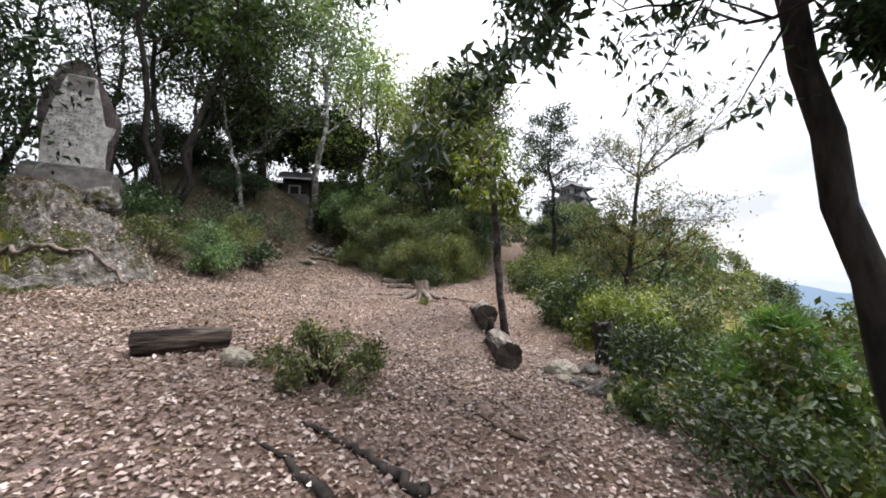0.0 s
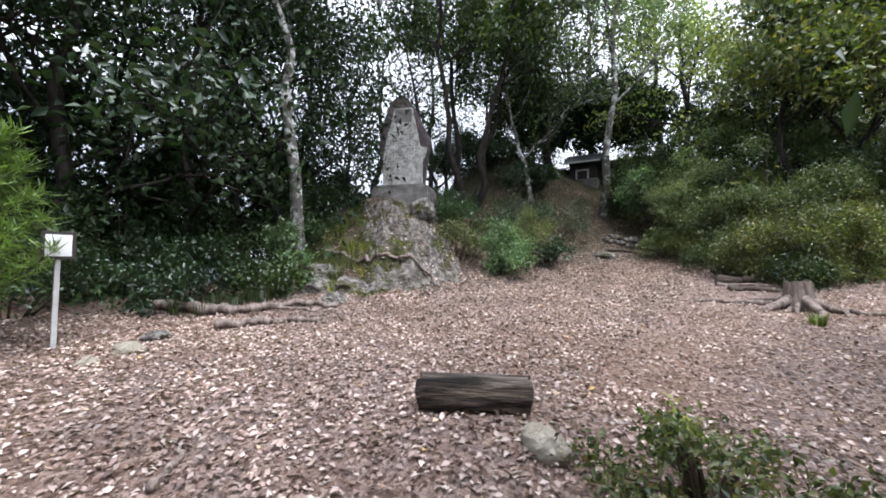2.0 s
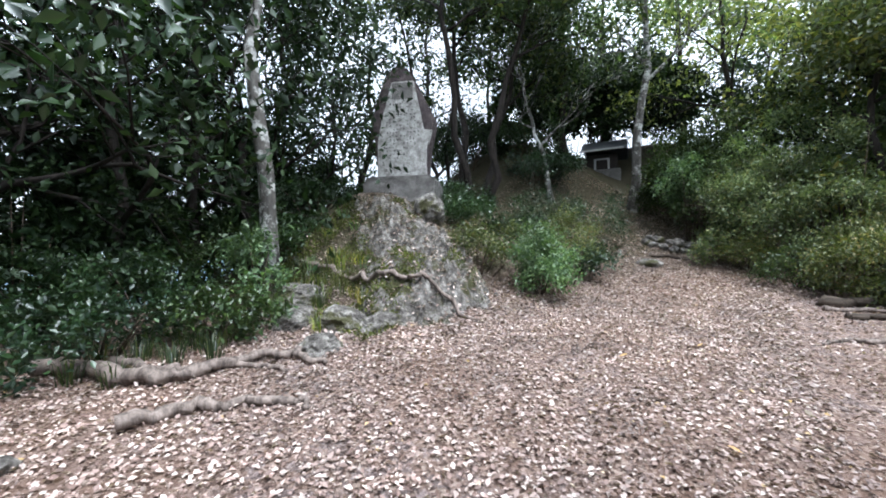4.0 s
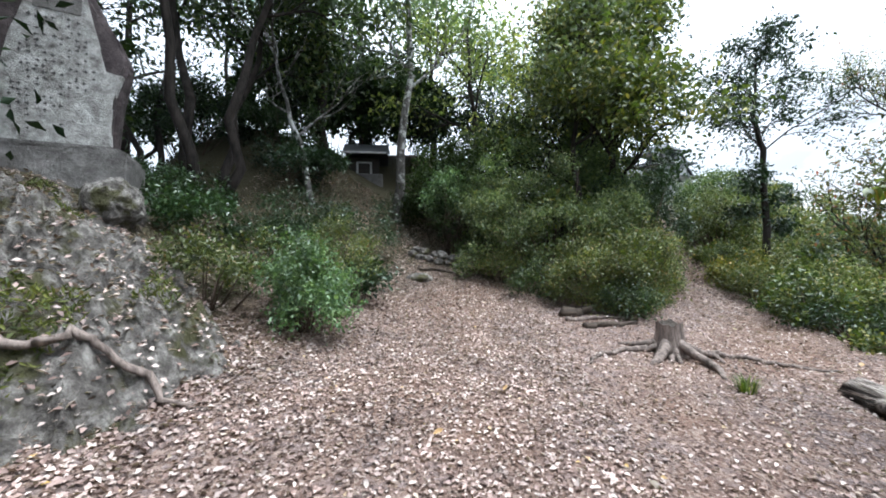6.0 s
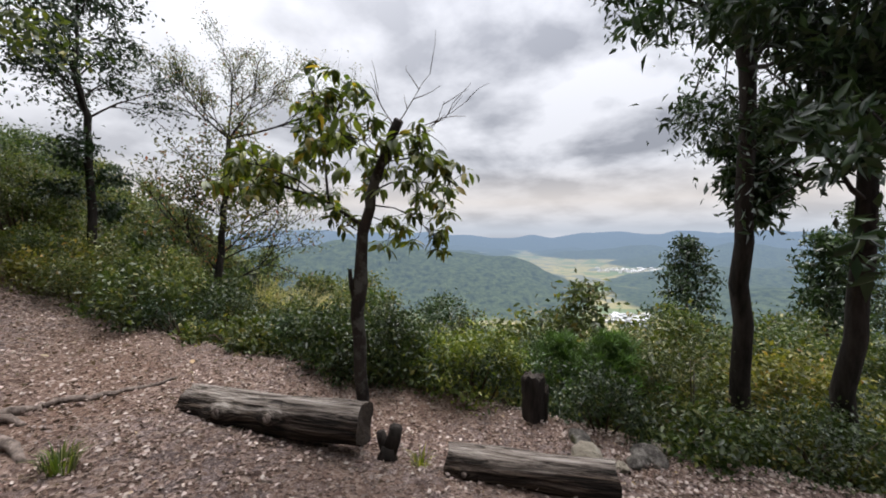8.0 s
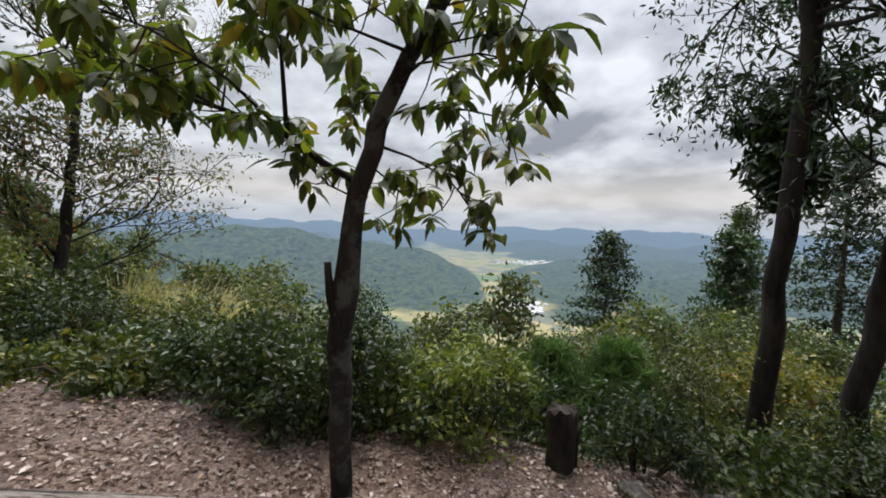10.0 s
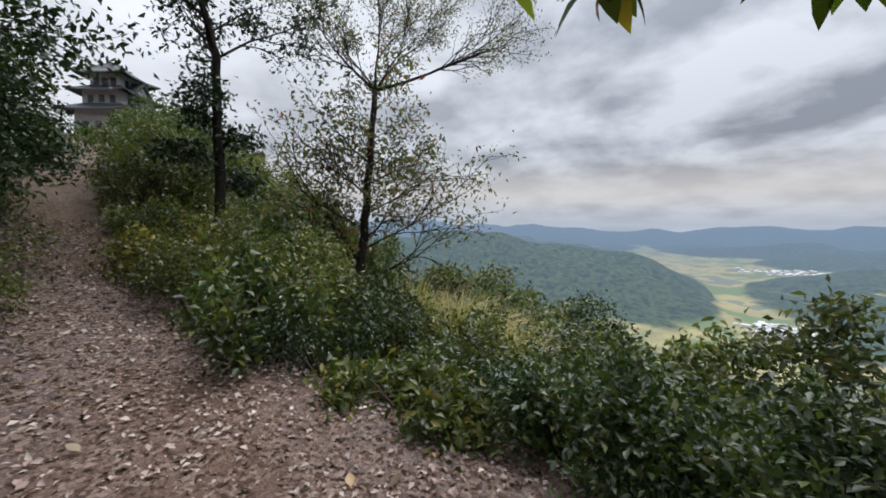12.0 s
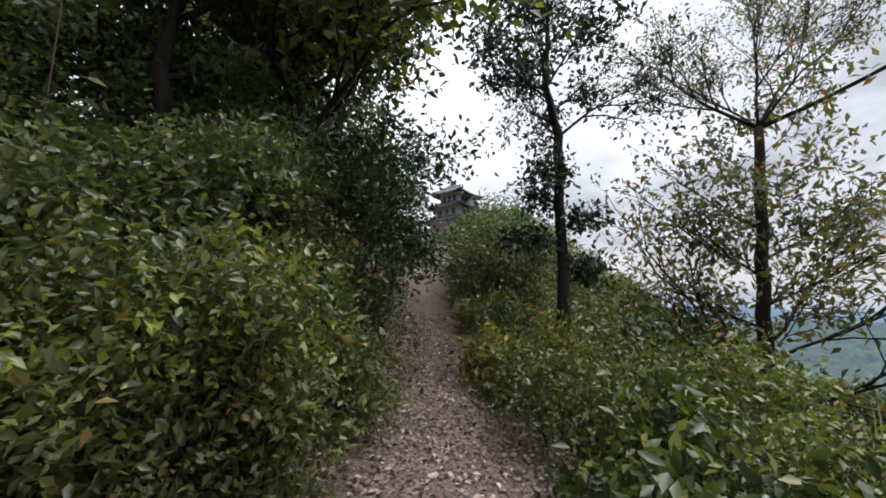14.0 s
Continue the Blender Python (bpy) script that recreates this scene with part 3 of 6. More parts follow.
def shaped_tree(name, trunk, radii, limbs, label, mat_bark, mat_leaf, seed, per=12, leaf=0.08, spread_r=0.15, level=1, kids=4, aspect=0.5, up=0.4, droop=0.25,
                wide=0.8, lift=0.03, ratio=0.6, group="trees on the brink", cut=False, wander=0.14):
    """A tree given by its trunk's line and its main limbs: (start 0 to 1 on the trunk, direction, length, thickness)."""
    bx, by = trunk[0][0], trunk[0][1]
    bz = ground_z(bx, by) - 0.1
    ob = thing(name, bx, by, bz, label, "tree", group)
    w = Wood(seed)
    line = [Vector((bx, by, bz))] + [Vector(p) for p in trunk[1:]]
    line = [p - Vector((bx, by, bz)) for p in line]
    fine, fr = [], []
    for i in range(len(line) - 1):
        for s in range(3):
            fine.append(line[i].lerp(line[i + 1], s / 3) + Vector((*(w.r.normal(size=2) * radii[i] * 0.18), 0)) * (i + s > 0))
            fr.append(radii[i] + (radii[i + 1] - radii[i]) * s / 3)
    fine.append(line[-1])
    fr.append(radii[-1])
    fr[0] *= 1.3
    w.tube(fine, fr, 11, 0.16)
    mesh_object("trunk", [tuple(v) for v in w.v], w.f, mat_bark, ob)
    w.v, w.f = [], []
    n = len(fine) - 1
    for f, d, length, thick in limbs:
        i = min(int(f * n), n - 1)
        w.branch(fine[i].lerp(fine[i + 1], f * n - i), d, length, thick, level, lift, wander, kids, ratio, wide)
    mesh_object("branchwork", [tuple(v) for v in w.v], w.f, mat_bark, ob)
    if per:
        leaf_cloud("crown", clump_points(w.tips, per, spread_r), leaf, mat_leaf, ob, up, aspect, droop)
    return ob, w


def spiral(n, f0, f1, length, thick, tilt, seed, taper=0.5):
    r = np.random.RandomState(seed)
    out = []
    for k in range(n):
        a = 2.4 * k + r.rand()
        u = k / max(n - 1, 1)
        out.append((f0 + (f1 - f0) * u, (math.cos(a), math.sin(a), tilt + 0.3 * r.rand()), length * (1 - taper * u) * (0.8 + 0.4 * r.rand()), thick * (1 - 0.5 * u)))
    return out


# ---------------------------------------------------------------- trees on the brink
# the broken broad-leaved tree beside the log seats
kt, kw = shaped_tree("broken_tree", [(1.03, 6.31, 0), (0.95, 6.285, 1.45), (0.90, 6.27, 2.2), (0.88, 6.21, 2.65), (0.83, 6.12, 2.95), (0.73, 5.98, 3.22), (0.60, 5.81, 3.48)],
                     [0.062, 0.055, 0.062, 0.047, 0.043, 0.039, 0.035], [], "slender dark tree with cut-off top and large drooping leaves", M_BARK_GREY, M_LEAF_BROAD, 21, per=0)
base = kt.matrix_basis.translation
crown_lines = [  # main limbs as lines of points in the world, with their thickness
    ([(0.89, 6.20, 2.70), (0.92, 6.38, 2.80), (0.92, 6.54, 2.91), (0.92, 6.83, 3.02), (0.90, 7.15, 3.10), (0.92, 7.55, 3.16)], 0.019),
    ([(0.92, 6.54, 2.91), (0.90, 6.56, 3.25), (0.92, 6.62, 3.62), (0.95, 6.72, 4.0)], 0.012),
    ([(0.90, 6.56, 3.25), (0.86, 6.45, 3.6), (0.84, 6.28, 3.9)], 0.008),
    ([(0.90, 6.22, 2.64), (0.97, 6.36, 2.70), (0.98, 6.50, 2.86)], 0.008),
    ([(0.82, 6.11, 2.98), (0.90, 5.98, 3.06), (0.88, 5.72, 3.06), (0.88, 5.48, 3.02)], 0.009),
    ([(0.84, 6.14, 2.88), (1.02, 5.98, 2.86), (1.05, 5.78, 2.76), (1.06, 5.62, 2.58)], 0.008),
    ([(0.75, 6.03, 3.12), (0.80, 5.95, 3.22), (0.66, 5.7, 3.22), (0.55, 5.48, 3.14)], 0.008),
    ([(0.77, 6.05, 3.08), (1.15, 6.2, 3.2), (1.35, 6.3, 3.25)], 0.008),
    ([(0.70, 5.97, 3.22), (0.78, 6.3, 3.36), (0.62, 6.55, 3.38)], 0.008),
    ([(0.92, 6.83, 3.02), (0.72, 7.05, 3.12), (0.62, 7.25, 3.14)], 0.007),
    ([(0.90, 7.0, 3.06), (1.1, 7.15, 3.2), (1.22, 7.35, 3.26)], 0.007),
    ([(0.86, 6.17, 2.80), (1.05, 6.08, 2.74), (1.15, 5.98, 2.64)], 0.006),
    ([(0.92, 6.54, 2.91), (0.70, 6.70, 3.08), (0.50, 6.85, 3.16), (0.35, 7.0, 3.18)], 0.008),
    ([(0.92, 6.83, 3.02), (1.10, 6.90, 3.20), (1.20, 7.0, 3.30)], 0.007),
    ([(0.75, 6.03, 3.12), (0.55, 5.85, 3.20), (0.40, 5.60, 3.20)], 0.007),
    ([(0.70, 5.97, 3.20), (0.48, 6.05, 3.32), (0.28, 6.15, 3.32)], 0.007),
]
limb_wood = Wood(21)
whorls = []
for line, thick in crown_lines:
    pts = [Vector(p) - base for p in line]
    n = len(pts) - 1
    limb_wood.tube(pts, [thick * (1 - 0.7 * i / n) for i in range(n + 1)], 7, 0.15)
    whorls.append(pts[-1])
    length = sum((pts[i + 1] - pts[i]).length for i in range(n))
    for k in range(max(4, int(length / 0.065))):
        f = (0.38 + 0.6 * limb_wood.r.rand()) * n
        i = min(int(f), n - 1)
        q = pts[i].lerp(pts[i + 1], f - i)
        d = Vector(limb_wood.r.normal(size=3)) * 0.7 + (pts[i + 1] - pts[i]).normalized() * 0.6
        twig = limb_wood.bent(q, d, limb_wood.r.uniform(0.10, 0.26), 3, 0.15, 0.04)
        limb_wood.tube(twig, [0.0045, 0.0038, 0.003, 0.0025], 4)
        whorls.append(twig[-1])
mesh_object("branchwork", [tuple(v) for v in limb_wood.v], limb_wood.f, M_BARK, kt)
stub = Wood(5)
fork = Vector((0.90, 6.28, 2.19)) - base
stub.tube([fork + Vector(d) for d in ((0, 0.0, -0.10), (-0.01, 0.045, 0.0), (-0.015, 0.056, 0.08), (-0.015, 0.062, 0.15))], [0.05, 0.026, 0.018, 0.016], 8, 0.3)
stub.tube([fork + Vector(d) for d in ((-0.02, 0.01, -0.02), (-0.02, 0.016, 0.06), (-0.02, 0.012, 0.11))], [0.03, 0.014, 0.004], 6, 0.2)
mesh_object("dead_stub", [tuple(v) for v in stub.v], stub.f, M_BARK, kt)
bare = Wood(78)
for f0, d0, l0 in ((0.2, (0.1, 0.75, 0.35), 0.55), (0.4, (-0.2, 0.6, 0.6), 0.5), (0.3, (0.1, -0.8, 0.35), 0.6), (0.6, (-0.1, -0.8, 0.2), 0.62), (0.8, (0.2, 0.35, 0.8), 0.45), (0.9, (0.2, -0.5, 0.6), 0.5)):
    bare.branch(Vector((0.70, 5.97, 3.22)).lerp(Vector((0.60, 5.81, 3.48)), f0) - base, d0, l0, 0.006, 1, 0.02, 0.14, 4, 0.55, 0.8)
mesh_object("bare_twig", [tuple(v) for v in bare.v], bare.f, M_BARK_BROWN, kt)


def blade_mesh(name, length, width, mat, bend=0.25):
    """One large leaf: a curved blade folded along its midrib, with a short stalk."""
    v, f = [], []
    rows = [(0.0, 0.03), (0.15, 0.06), (0.35, 0.8), (0.6, 1.0), (0.82, 0.62), (1.0, 0.02)]
    for u, wv in rows:
        z = -bend * length * u * u
        for s in (-1, 0, 1):
            v.append((u * length, s * wv * width / 2, z + abs(s) * wv * width * 0.14))
    for i in range(len(rows) - 1):
        for s in (0, 1):
            a = i * 3 + s
            f.append((a, a + 1, a + 4, a + 3))
    me = bpy.data.meshes.new(name)
    me.from_pydata(v, [], f)
    me.materials.append(mat)
    me.polygons.foreach_set("use_smooth", [True] * len(me.polygons))
    return me


def single_leaf_material(name, colours):
    m = leaf_material(name, colours, 0.38, 0.4)
    n, l = m.node_tree.nodes, m.node_tree.links
    info = n.new("ShaderNodeObjectInfo")
    for link in list(l):
        if link.from_socket.name == "Random Per Island":
            l.new(info.outputs["Random"], link.to_socket)
    return m


M_BIG_LEAF = single_leaf_material("large_leaf", [(0.0, (0.04, 0.07, 0.016)), (0.6, (0.10, 0.14, 0.03)), (0.9, (0.18, 0.21, 0.04)), (1.0, (0.26, 0.17, 0.03))])
blades = [blade_mesh("leaf", 0.125, 0.045, M_BIG_LEAF, 0.3), blade_mesh("leaf", 0.145, 0.05, M_BIG_LEAF, 0.45), blade_mesh("leaf", 0.10, 0.038, M_BIG_LEAF, 0.2)]
rl = np.random.RandomState(12)
count = 0
for t in whorls:
    turn0 = rl.uniform(0, 6.28)
    for k in range(7):
        if count >= 300:
            break
        az, dip = turn0 + 6.28 * k / 7 + rl.normal() * 0.25, radians(rl.uniform(-12, 55))
        ob = new("leaf", blades[rl.randint(3)])
        ob.parent = kt
        ob.matrix_basis = Matrix.Translation(Vector(t) + Vector(rl.normal(size=3) * 0.012)) @ Euler((rl.normal() * 0.35, dip, az)).to_matrix().to_4x4()
        count += 1


def joined_blades(name, pts, length, width, bend, mat, parent, r):
    """Many large leaves in one mesh, each with its own turn and droop."""
    proto = blade_mesh("blade", length, width, mat, bend)
    pv = np.array([v.co[:] for v in proto.vertices])
    pf = np.array([p.vertices[:] for p in proto.polygons])
    allv, allf = [], []
    for p in pts:
        m = np.array(Euler((r.normal() * 0.4, radians(r.uniform(-10, 60)), r.uniform(0, 6.28))).to_matrix())
        allf.append(pf + len(allv) * len(pv))
        allv.append(pv @ m.T * r.uniform(0.7, 1.15) + p)
    bpy.data.meshes.remove(proto)
    return mesh_object(name, np.concatenate(allv).tolist(), np.concatenate(allf).tolist(), mat, parent)


rest = whorls[count // 7:]
tagged(joined_blades("leaf_spray", clump_points(rest + whorls[::2], 7, 0.025, 0.6), 0.125, 0.045, 0.35, M_LEAF_BROAD, kt, rl), kind="stuff")

# thin tree with sparse reddening leaves, and the evergreen up the path from it
def limb_toward(f, side, away, rise, length, thick):
    """A limb that leaves the trunk along the brink (side) and outward from it (away)."""
    return (f, (0.57 * side + 0.82 * away, -0.82 * side + 0.57 * away, rise), length, thick)


slender_line = [(5.22, 11.55, 0), (5.30, 11.55, 1.0), (5.52, 11.55, 1.9), (5.68, 11.55, 2.86), (5.79, 11.55, 3.84), (5.93, 11.55, 4.85)]
slender, slender_wood = shaped_tree("slender_tree", slender_line, [0.10, 0.088, 0.078, 0.07, 0.06, 0.052],
            [limb_toward(0.30, 1.0, 0.2, 0.42, 1.9, 0.024), limb_toward(0.42, 1.0, 0.3, 0.50, 2.0, 0.024), limb_toward(0.55, 1.0, 0.1, 0.5, 1.7, 0.02), limb_toward(0.66, 0.8, 0.5, 0.5, 1.9, 0.022), limb_toward(0.46, 0.5, 0.9, 0.5, 2.0, 0.024),
             limb_toward(0.36, -0.55, 0.1, 1.0, 2.0, 0.026), limb_toward(0.30, -0.7, -0.3, 0.8, 1.3, 0.02), limb_toward(0.50, -0.8, 0.4, 0.7, 1.5, 0.022), limb_toward(0.62, -0.8, -0.3, 0.6, 1.3, 0.02), limb_toward(0.74, -0.8, 0.2, 0.5, 1.2, 0.018), limb_toward(0.34, -0.3, 0.9, 0.6, 1.3, 0.018)] + spiral(14, 0.34, 0.97, 0.95, 0.012, 0.55, 35, 0.2),
            "slender dark-barked tree with thin reddening leaves on the brink", M_BARK, M_LEAF_AUTUMN, 31, per=2, leaf=0.10, spread_r=0.15, level=2, kids=6, aspect=0.42, ratio=0.5, wide=0.6, lift=0.01, droop=0.5)
upper = Wood(33)
top_at = Vector(slender_line[-1]) - slender.matrix_basis.translation
for side, away, rise, length, thick in ((1.0, 0.1, 0.50, 2.6, 0.034), (0.1, 0.1, 1.0, 1.9, 0.028), (-0.8, 0.1, 0.75, 1.7, 0.026), (0.5, 0.0, 0.85, 2.1, 0.022), (-0.45, 0.4, 0.9, 1.6, 0.02), (0.5, 0.7, 0.7, 1.9, 0.022)):
    upper.branch(top_at, limb_toward(0, side, away, rise, 0, 0)[1], length, thick, 3, 0.03, 0.10, 5, 0.5, 0.55)
mesh_object("crown_limb", [tuple(v) for v in upper.v], upper.f, M_BARK, slender)
leaf_cloud("upper_crown", clump_points(upper.tips, 3, 0.10), 0.055, M_LEAF_AUTUMN, slender, 0.4, 0.42, 0.4)
shaped_tree("young_evergreen_tree", [(3.68, 12.63, 0), (3.67, 12.63, 2.4), (3.70, 12.63, 3.3), (3.68, 12.63, 4.3), (3.66, 12.63, 4.78), (3.52, 12.66, 5.4), (3.62, 12.7, 6.3), (3.66, 12.7, 7.1)],
            [0.085, 0.078, 0.068, 0.06, 0.056, 0.042, 0.028, 0.012],
            [(0.56, (0.9, -0.3, 0.55), 1.5, 0.022), (0.58, (-0.8, -0.5, 0.8), 1.1, 0.02), (0.57, (0.3, 0.9, 0.7), 1.2, 0.02), (0.60, (-0.4, 0.8, 0.8), 1.1, 0.018)] + spiral(11, 0.64, 0.99, 1.05, 0.02, 0.4, 42, 0.45) + spiral(5, 0.24, 0.40, 0.42, 0.008, 0.3, 43, 0.2),
            "young evergreen with bare dark trunk and dense dark crown", M_BARK, M_LEAF_DARK, 41, per=7, leaf=0.085, spread_r=0.12, level=2, kids=4, wide=0.8, ratio=0.5)
# the two tall trees at the south end of the brink
shaped_tree("tall_oak", [(2.78, 2.38, 0), (2.60, 2.47, 1.6), (2.43, 2.57, 3.0), (2.30, 2.65, 4.3), (2.22, 2.8, 5.2), (2.2, 2.9, 6.6), (2.2, 3.0, 8.0)],
            [0.115, 0.095, 0.08, 0.075, 0.055, 0.04, 0.02],
            [(0.5, (0.5, -0.6, 1.2), 2.6, 0.06), (0.50, (-0.95, -0.1, -0.22), 1.8, 0.03), (0.54, (-0.9, -0.35, -0.1), 1.6, 0.028), (0.52, (-0.95, 0.12, -0.1), 1.4, 0.026), (0.57, (-0.8, 0.35, 0.35), 0.95, 0.026), (0.42, (0.8, -0.5, 0.2), 0.6, 0.012), (0.36, (0.5, -0.8, 0.1), 0.5, 0.009)] + spiral(10, 0.6, 0.98, 1.35, 0.035, 0.5, 51, 0.3),
            "tall dark oak trunk with a dense evergreen crown overhead", M_BARK, M_LEAF_DARK, 51, per=34, leaf=0.125, spread_r=0.10, level=2, kids=4, wide=0.8, aspect=0.34, droop=0.7)
shaped_tree("leaning_oak", [(2.75, 1.35, 0), (2.6, 1.4, 1.5), (2.4, 1.5, 2.8), (2.25, 1.6, 4.2), (2.1, 1.5, 6.0), (2.0, 1.4, 7.6)],
            [0.11, 0.10, 0.085, 0.075, 0.05, 0.015],
            [(0.42, (-0.3, 0.8, 0.5), 1.6, 0.03), (0.5, (0.8, 0.3, 0.5), 1.8, 0.03)] + spiral(9, 0.5, 0.98, 1.9, 0.035, 0.45, 57, 0.3),
            "leaning dark oak with evergreen leaves beside the tall one", M_BARK, M_LEAF_DARK, 57, per=15, leaf=0.10, spread_r=0.17, level=2, kids=4, wide=0.8, aspect=0.34, droop=0.7)


def conifer(x, y, top_z, height, width, label, seed, mat=None, name="cedar_tree"):
    """A cone of whorled, drooping boughs with short needle sprays."""
    z0 = top_z - height
    g = min(ground_z(x, y) - 0.2, z0)
    ob = thing(name, x, y, g, label, "tree", "conifers down the slope")
    w = Wood(seed)
    H = top_z - g
    w.tube([(0, 0, 0), (0, 0, H * 0.5), (0, 0, H)], [0.16, 0.1, 0.01], 7)
    tips = []
    for k in range(84):
        u = (k + w.r.rand()) / 84
        z = H - height * u
        a = 2.4 * k + w.r.rand()
        length = width * (0.12 + 0.88 * u ** 0.85) * (0.7 + 0.5 * w.r.rand())
        pts = w.bent((0, 0, z), (math.cos(a), math.sin(a), 0.15), length, 4, 0.08, -0.06)
        w.tube(pts, [0.02, 0.015, 0.012, 0.008, 0.004], 3)
        tips += [p for p in pts[1:]] + [pts[3].lerp(pts[4], 0.5), pts[2].lerp(pts[3], 0.5)]
    mesh_object("trunk", [tuple(v) for v in w.v], w.f, M_BARK_BROWN, ob)
    leaf_cloud("needles", clump_points(tips, 16, 0.17, 0.5), 0.17, mat or M_LEAF_DARK, ob, 0.5, 0.4, 0.3)
    return ob


conifer(13.6, -1.4, 2.35, 6.5, 2.5, "dark green cedar standing alone down the slope", 61)
conifer(10.2, -3.6, 2.6, 6.5, 1.9, "dark green cedar beside the wooded slope", 62)
conifer(9.6, -6.4, 5.4, 9.0, 2.2, "tall dark cedar at the wood's edge", 63)
conifer(14.5, -7.5, 3.6, 8.0, 2.2, "dark cedar further down the slope", 64)

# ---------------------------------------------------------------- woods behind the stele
tree("lichen_oak", -8.0, 5.5, 8.5, 0.14, "pale lichen-covered oak trunk forking into several dark stems", M_BARK_PALE, M_LEAF_SHADED, 71, lean=(-0.05, -0.06), bare=0.64, limbs=8, limb_len=0.26, level=2, per=18, leaf=0.11, spread_r=0.22)
tree("oak_tree", -10.9, 6.4, 8.5, 0.10, "dark leafy oak in the shade behind the pale trunk", M_BARK, M_LEAF_SHADED, 82, bare=0.2, limbs=11, limb_len=0.26, level=2, per=13, leaf=0.16, spread_r=0.3)
tree("evergreen_oak", -0.5, 12.6, 5.6, 0.09, "open-crowned oak with haze-greyed leaves behind the rounded thicket", M_BARK, M_LEAF_FAR, 83, lean=(0.03, 0.0), bare=0.42, limbs=11, limb_len=0.26, level=2, per=9, leaf=0.105, spread_r=0.24)
tree("oak_clump", -7.9, 11.1, 10.0, 0.14, "clump of dark oak stems rising behind the stone monument", M_BARK, M_LEAF, 72, lean=(0.03, 0.05), bare=0.45, limbs=6, limb_len=0.24, level=2, per=18, leaf=0.16, stems=4, spread_r=0.24)
tree("oak_tree", -9.6, 11.6, 9.0, 0.09, "thin dark oak with an open crown behind the monument", M_BARK, M_LEAF, 73, lean=(-0.08, 0.05), bare=0.5, limbs=6, limb_len=0.26, level=2, per=6, leaf=0.12, stems=2)
tree("crooked_oak", -6.3, 12.3, 4.6, 0.08, "crooked lichen-grey oak leaning over the bank", M_BARK_PALE, M_LEAF, 74, lean=(-0.28, 0.05), bare=0.35, limbs=6, limb_len=0.5, level=2, per=9, leaf=0.11, spread_r=0.2)
tree("pale_trunk_tree", -4.7, 13.8, 8.6, 0.13, "pale-trunked tree with a broad green crown beside the shrine", M_BARK_PALE, M_LEAF_HAZED, 75, lean=(0.1, -0.02), bare=0.38, limbs=8, limb_len=0.32, level=2, per=12, leaf=0.14, spread_r=0.26)
tree("oak_tree", -6.8, 14.6, 10.0, 0.15, "tall oak with a spreading green crown above the bank", M_BARK, M_LEAF_HAZED, 76, bare=0.35, limbs=9, limb_len=0.30, level=2, per=12, leaf=0.15, spread_r=0.28)
tree("oak_tree", -2.6, 15.2, 6.2, 0.11, "green oak standing over the thicket", M_BARK, M_LEAF_HAZED, 77, bare=0.3, limbs=8, limb_len=0.32, level=2, per=7, leaf=0.14, spread_r=0.26)
tree("oak_tree", -0.2, 14.6, 5.5, 0.10, "dense green oak rising out of the thicket", M_BARK, M_LEAF_HAZED, 78, lean=(0.02, -0.03), bare=0.25, limbs=9, limb_len=0.34, level=2, per=8, leaf=0.13, spread_r=0.26)
tree("oak_tree", 0.6, 17.2, 5.4, 0.10, "rounded green oak above the path", M_BARK, M_LEAF_HAZED, 79, bare=0.25, limbs=8, limb_len=0.32, level=2, per=11, leaf=0.14, spread_r=0.26)
tree("evergreen_oak", 0.6, 13.2, 5.8, 0.10, "dense dark evergreen oak standing over the path", M_BARK, M_LEAF, 84, bare=0.2, limbs=15, limb_len=0.31, level=2, per=22, leaf=0.13, spread_r=0.24)
tree("oak_tree", 1.1, 14.5, 6.3, 0.10, "green oak leaning out over the climbing path", M_BARK, M_LEAF_DARK, 81, lean=(0.04, -0.03), bare=0.28, limbs=12, limb_len=0.29, level=2, per=20, leaf=0.12, spread_r=0.24)
tree("oak_tree", -4.0, 18.5, 6.4, 0.12, "oak on the rise behind the shrine", M_BARK, M_LEAF_HAZED, 80, bare=0.3, limbs=8, limb_len=0.30, level=2, per=10, leaf=0.16, spread_r=0.3)
for i, (x, y, h, lean) in enumerate([(-9.8, 4.0, 9, -0.03), (-11.6, 5.6, 10, 0.03), (-10.4, 2.2, 9, 0.05), (-12.4, 3.2, 10, 0.0), (-9.4, 0.4, 8.5, 0.04), (-13.0, 8.2, 10, 0.0),
                                     (-12.0, -0.8, 10, 0.02), (-9.6, -2.6, 9, -0.03), (-13.5, 12.0, 10, 0.03), (-10.8, 16.5, 9.5, 0.0), (-14.6, 6.6, 10, 0.0), (-7.4, -5.2, 9, 0.03), (-3.0, -8.0, 9, 0.0), (2.0, -7.0, 9, 0.0), (-12.6, 14.6, 10, 0.0), (-9.6, 18.6, 9, 0.02), (-13.2, 1.0, 10, 0.0), (-6.8, 18.8, 8.5, 0.0), (-1.6, 19.6, 5.0, 0.0), (-13.4, 10.4, 9, 0.02)]):
    tree("wood_tree", x, y, h, 0.09 + 0.03 * (i % 3), "dark slender tree of the shaded wood beside the clearing", M_BARK, M_LEAF_SHADED if i % 3 else M_LEAF_DARK, 100 + i, lean=(lean, 0.02), bare=0.14, limbs=10, limb_len=0.26, level=2, per=11 if y < 9 else 6, leaf=0.165, spread_r=0.30, kids=4)

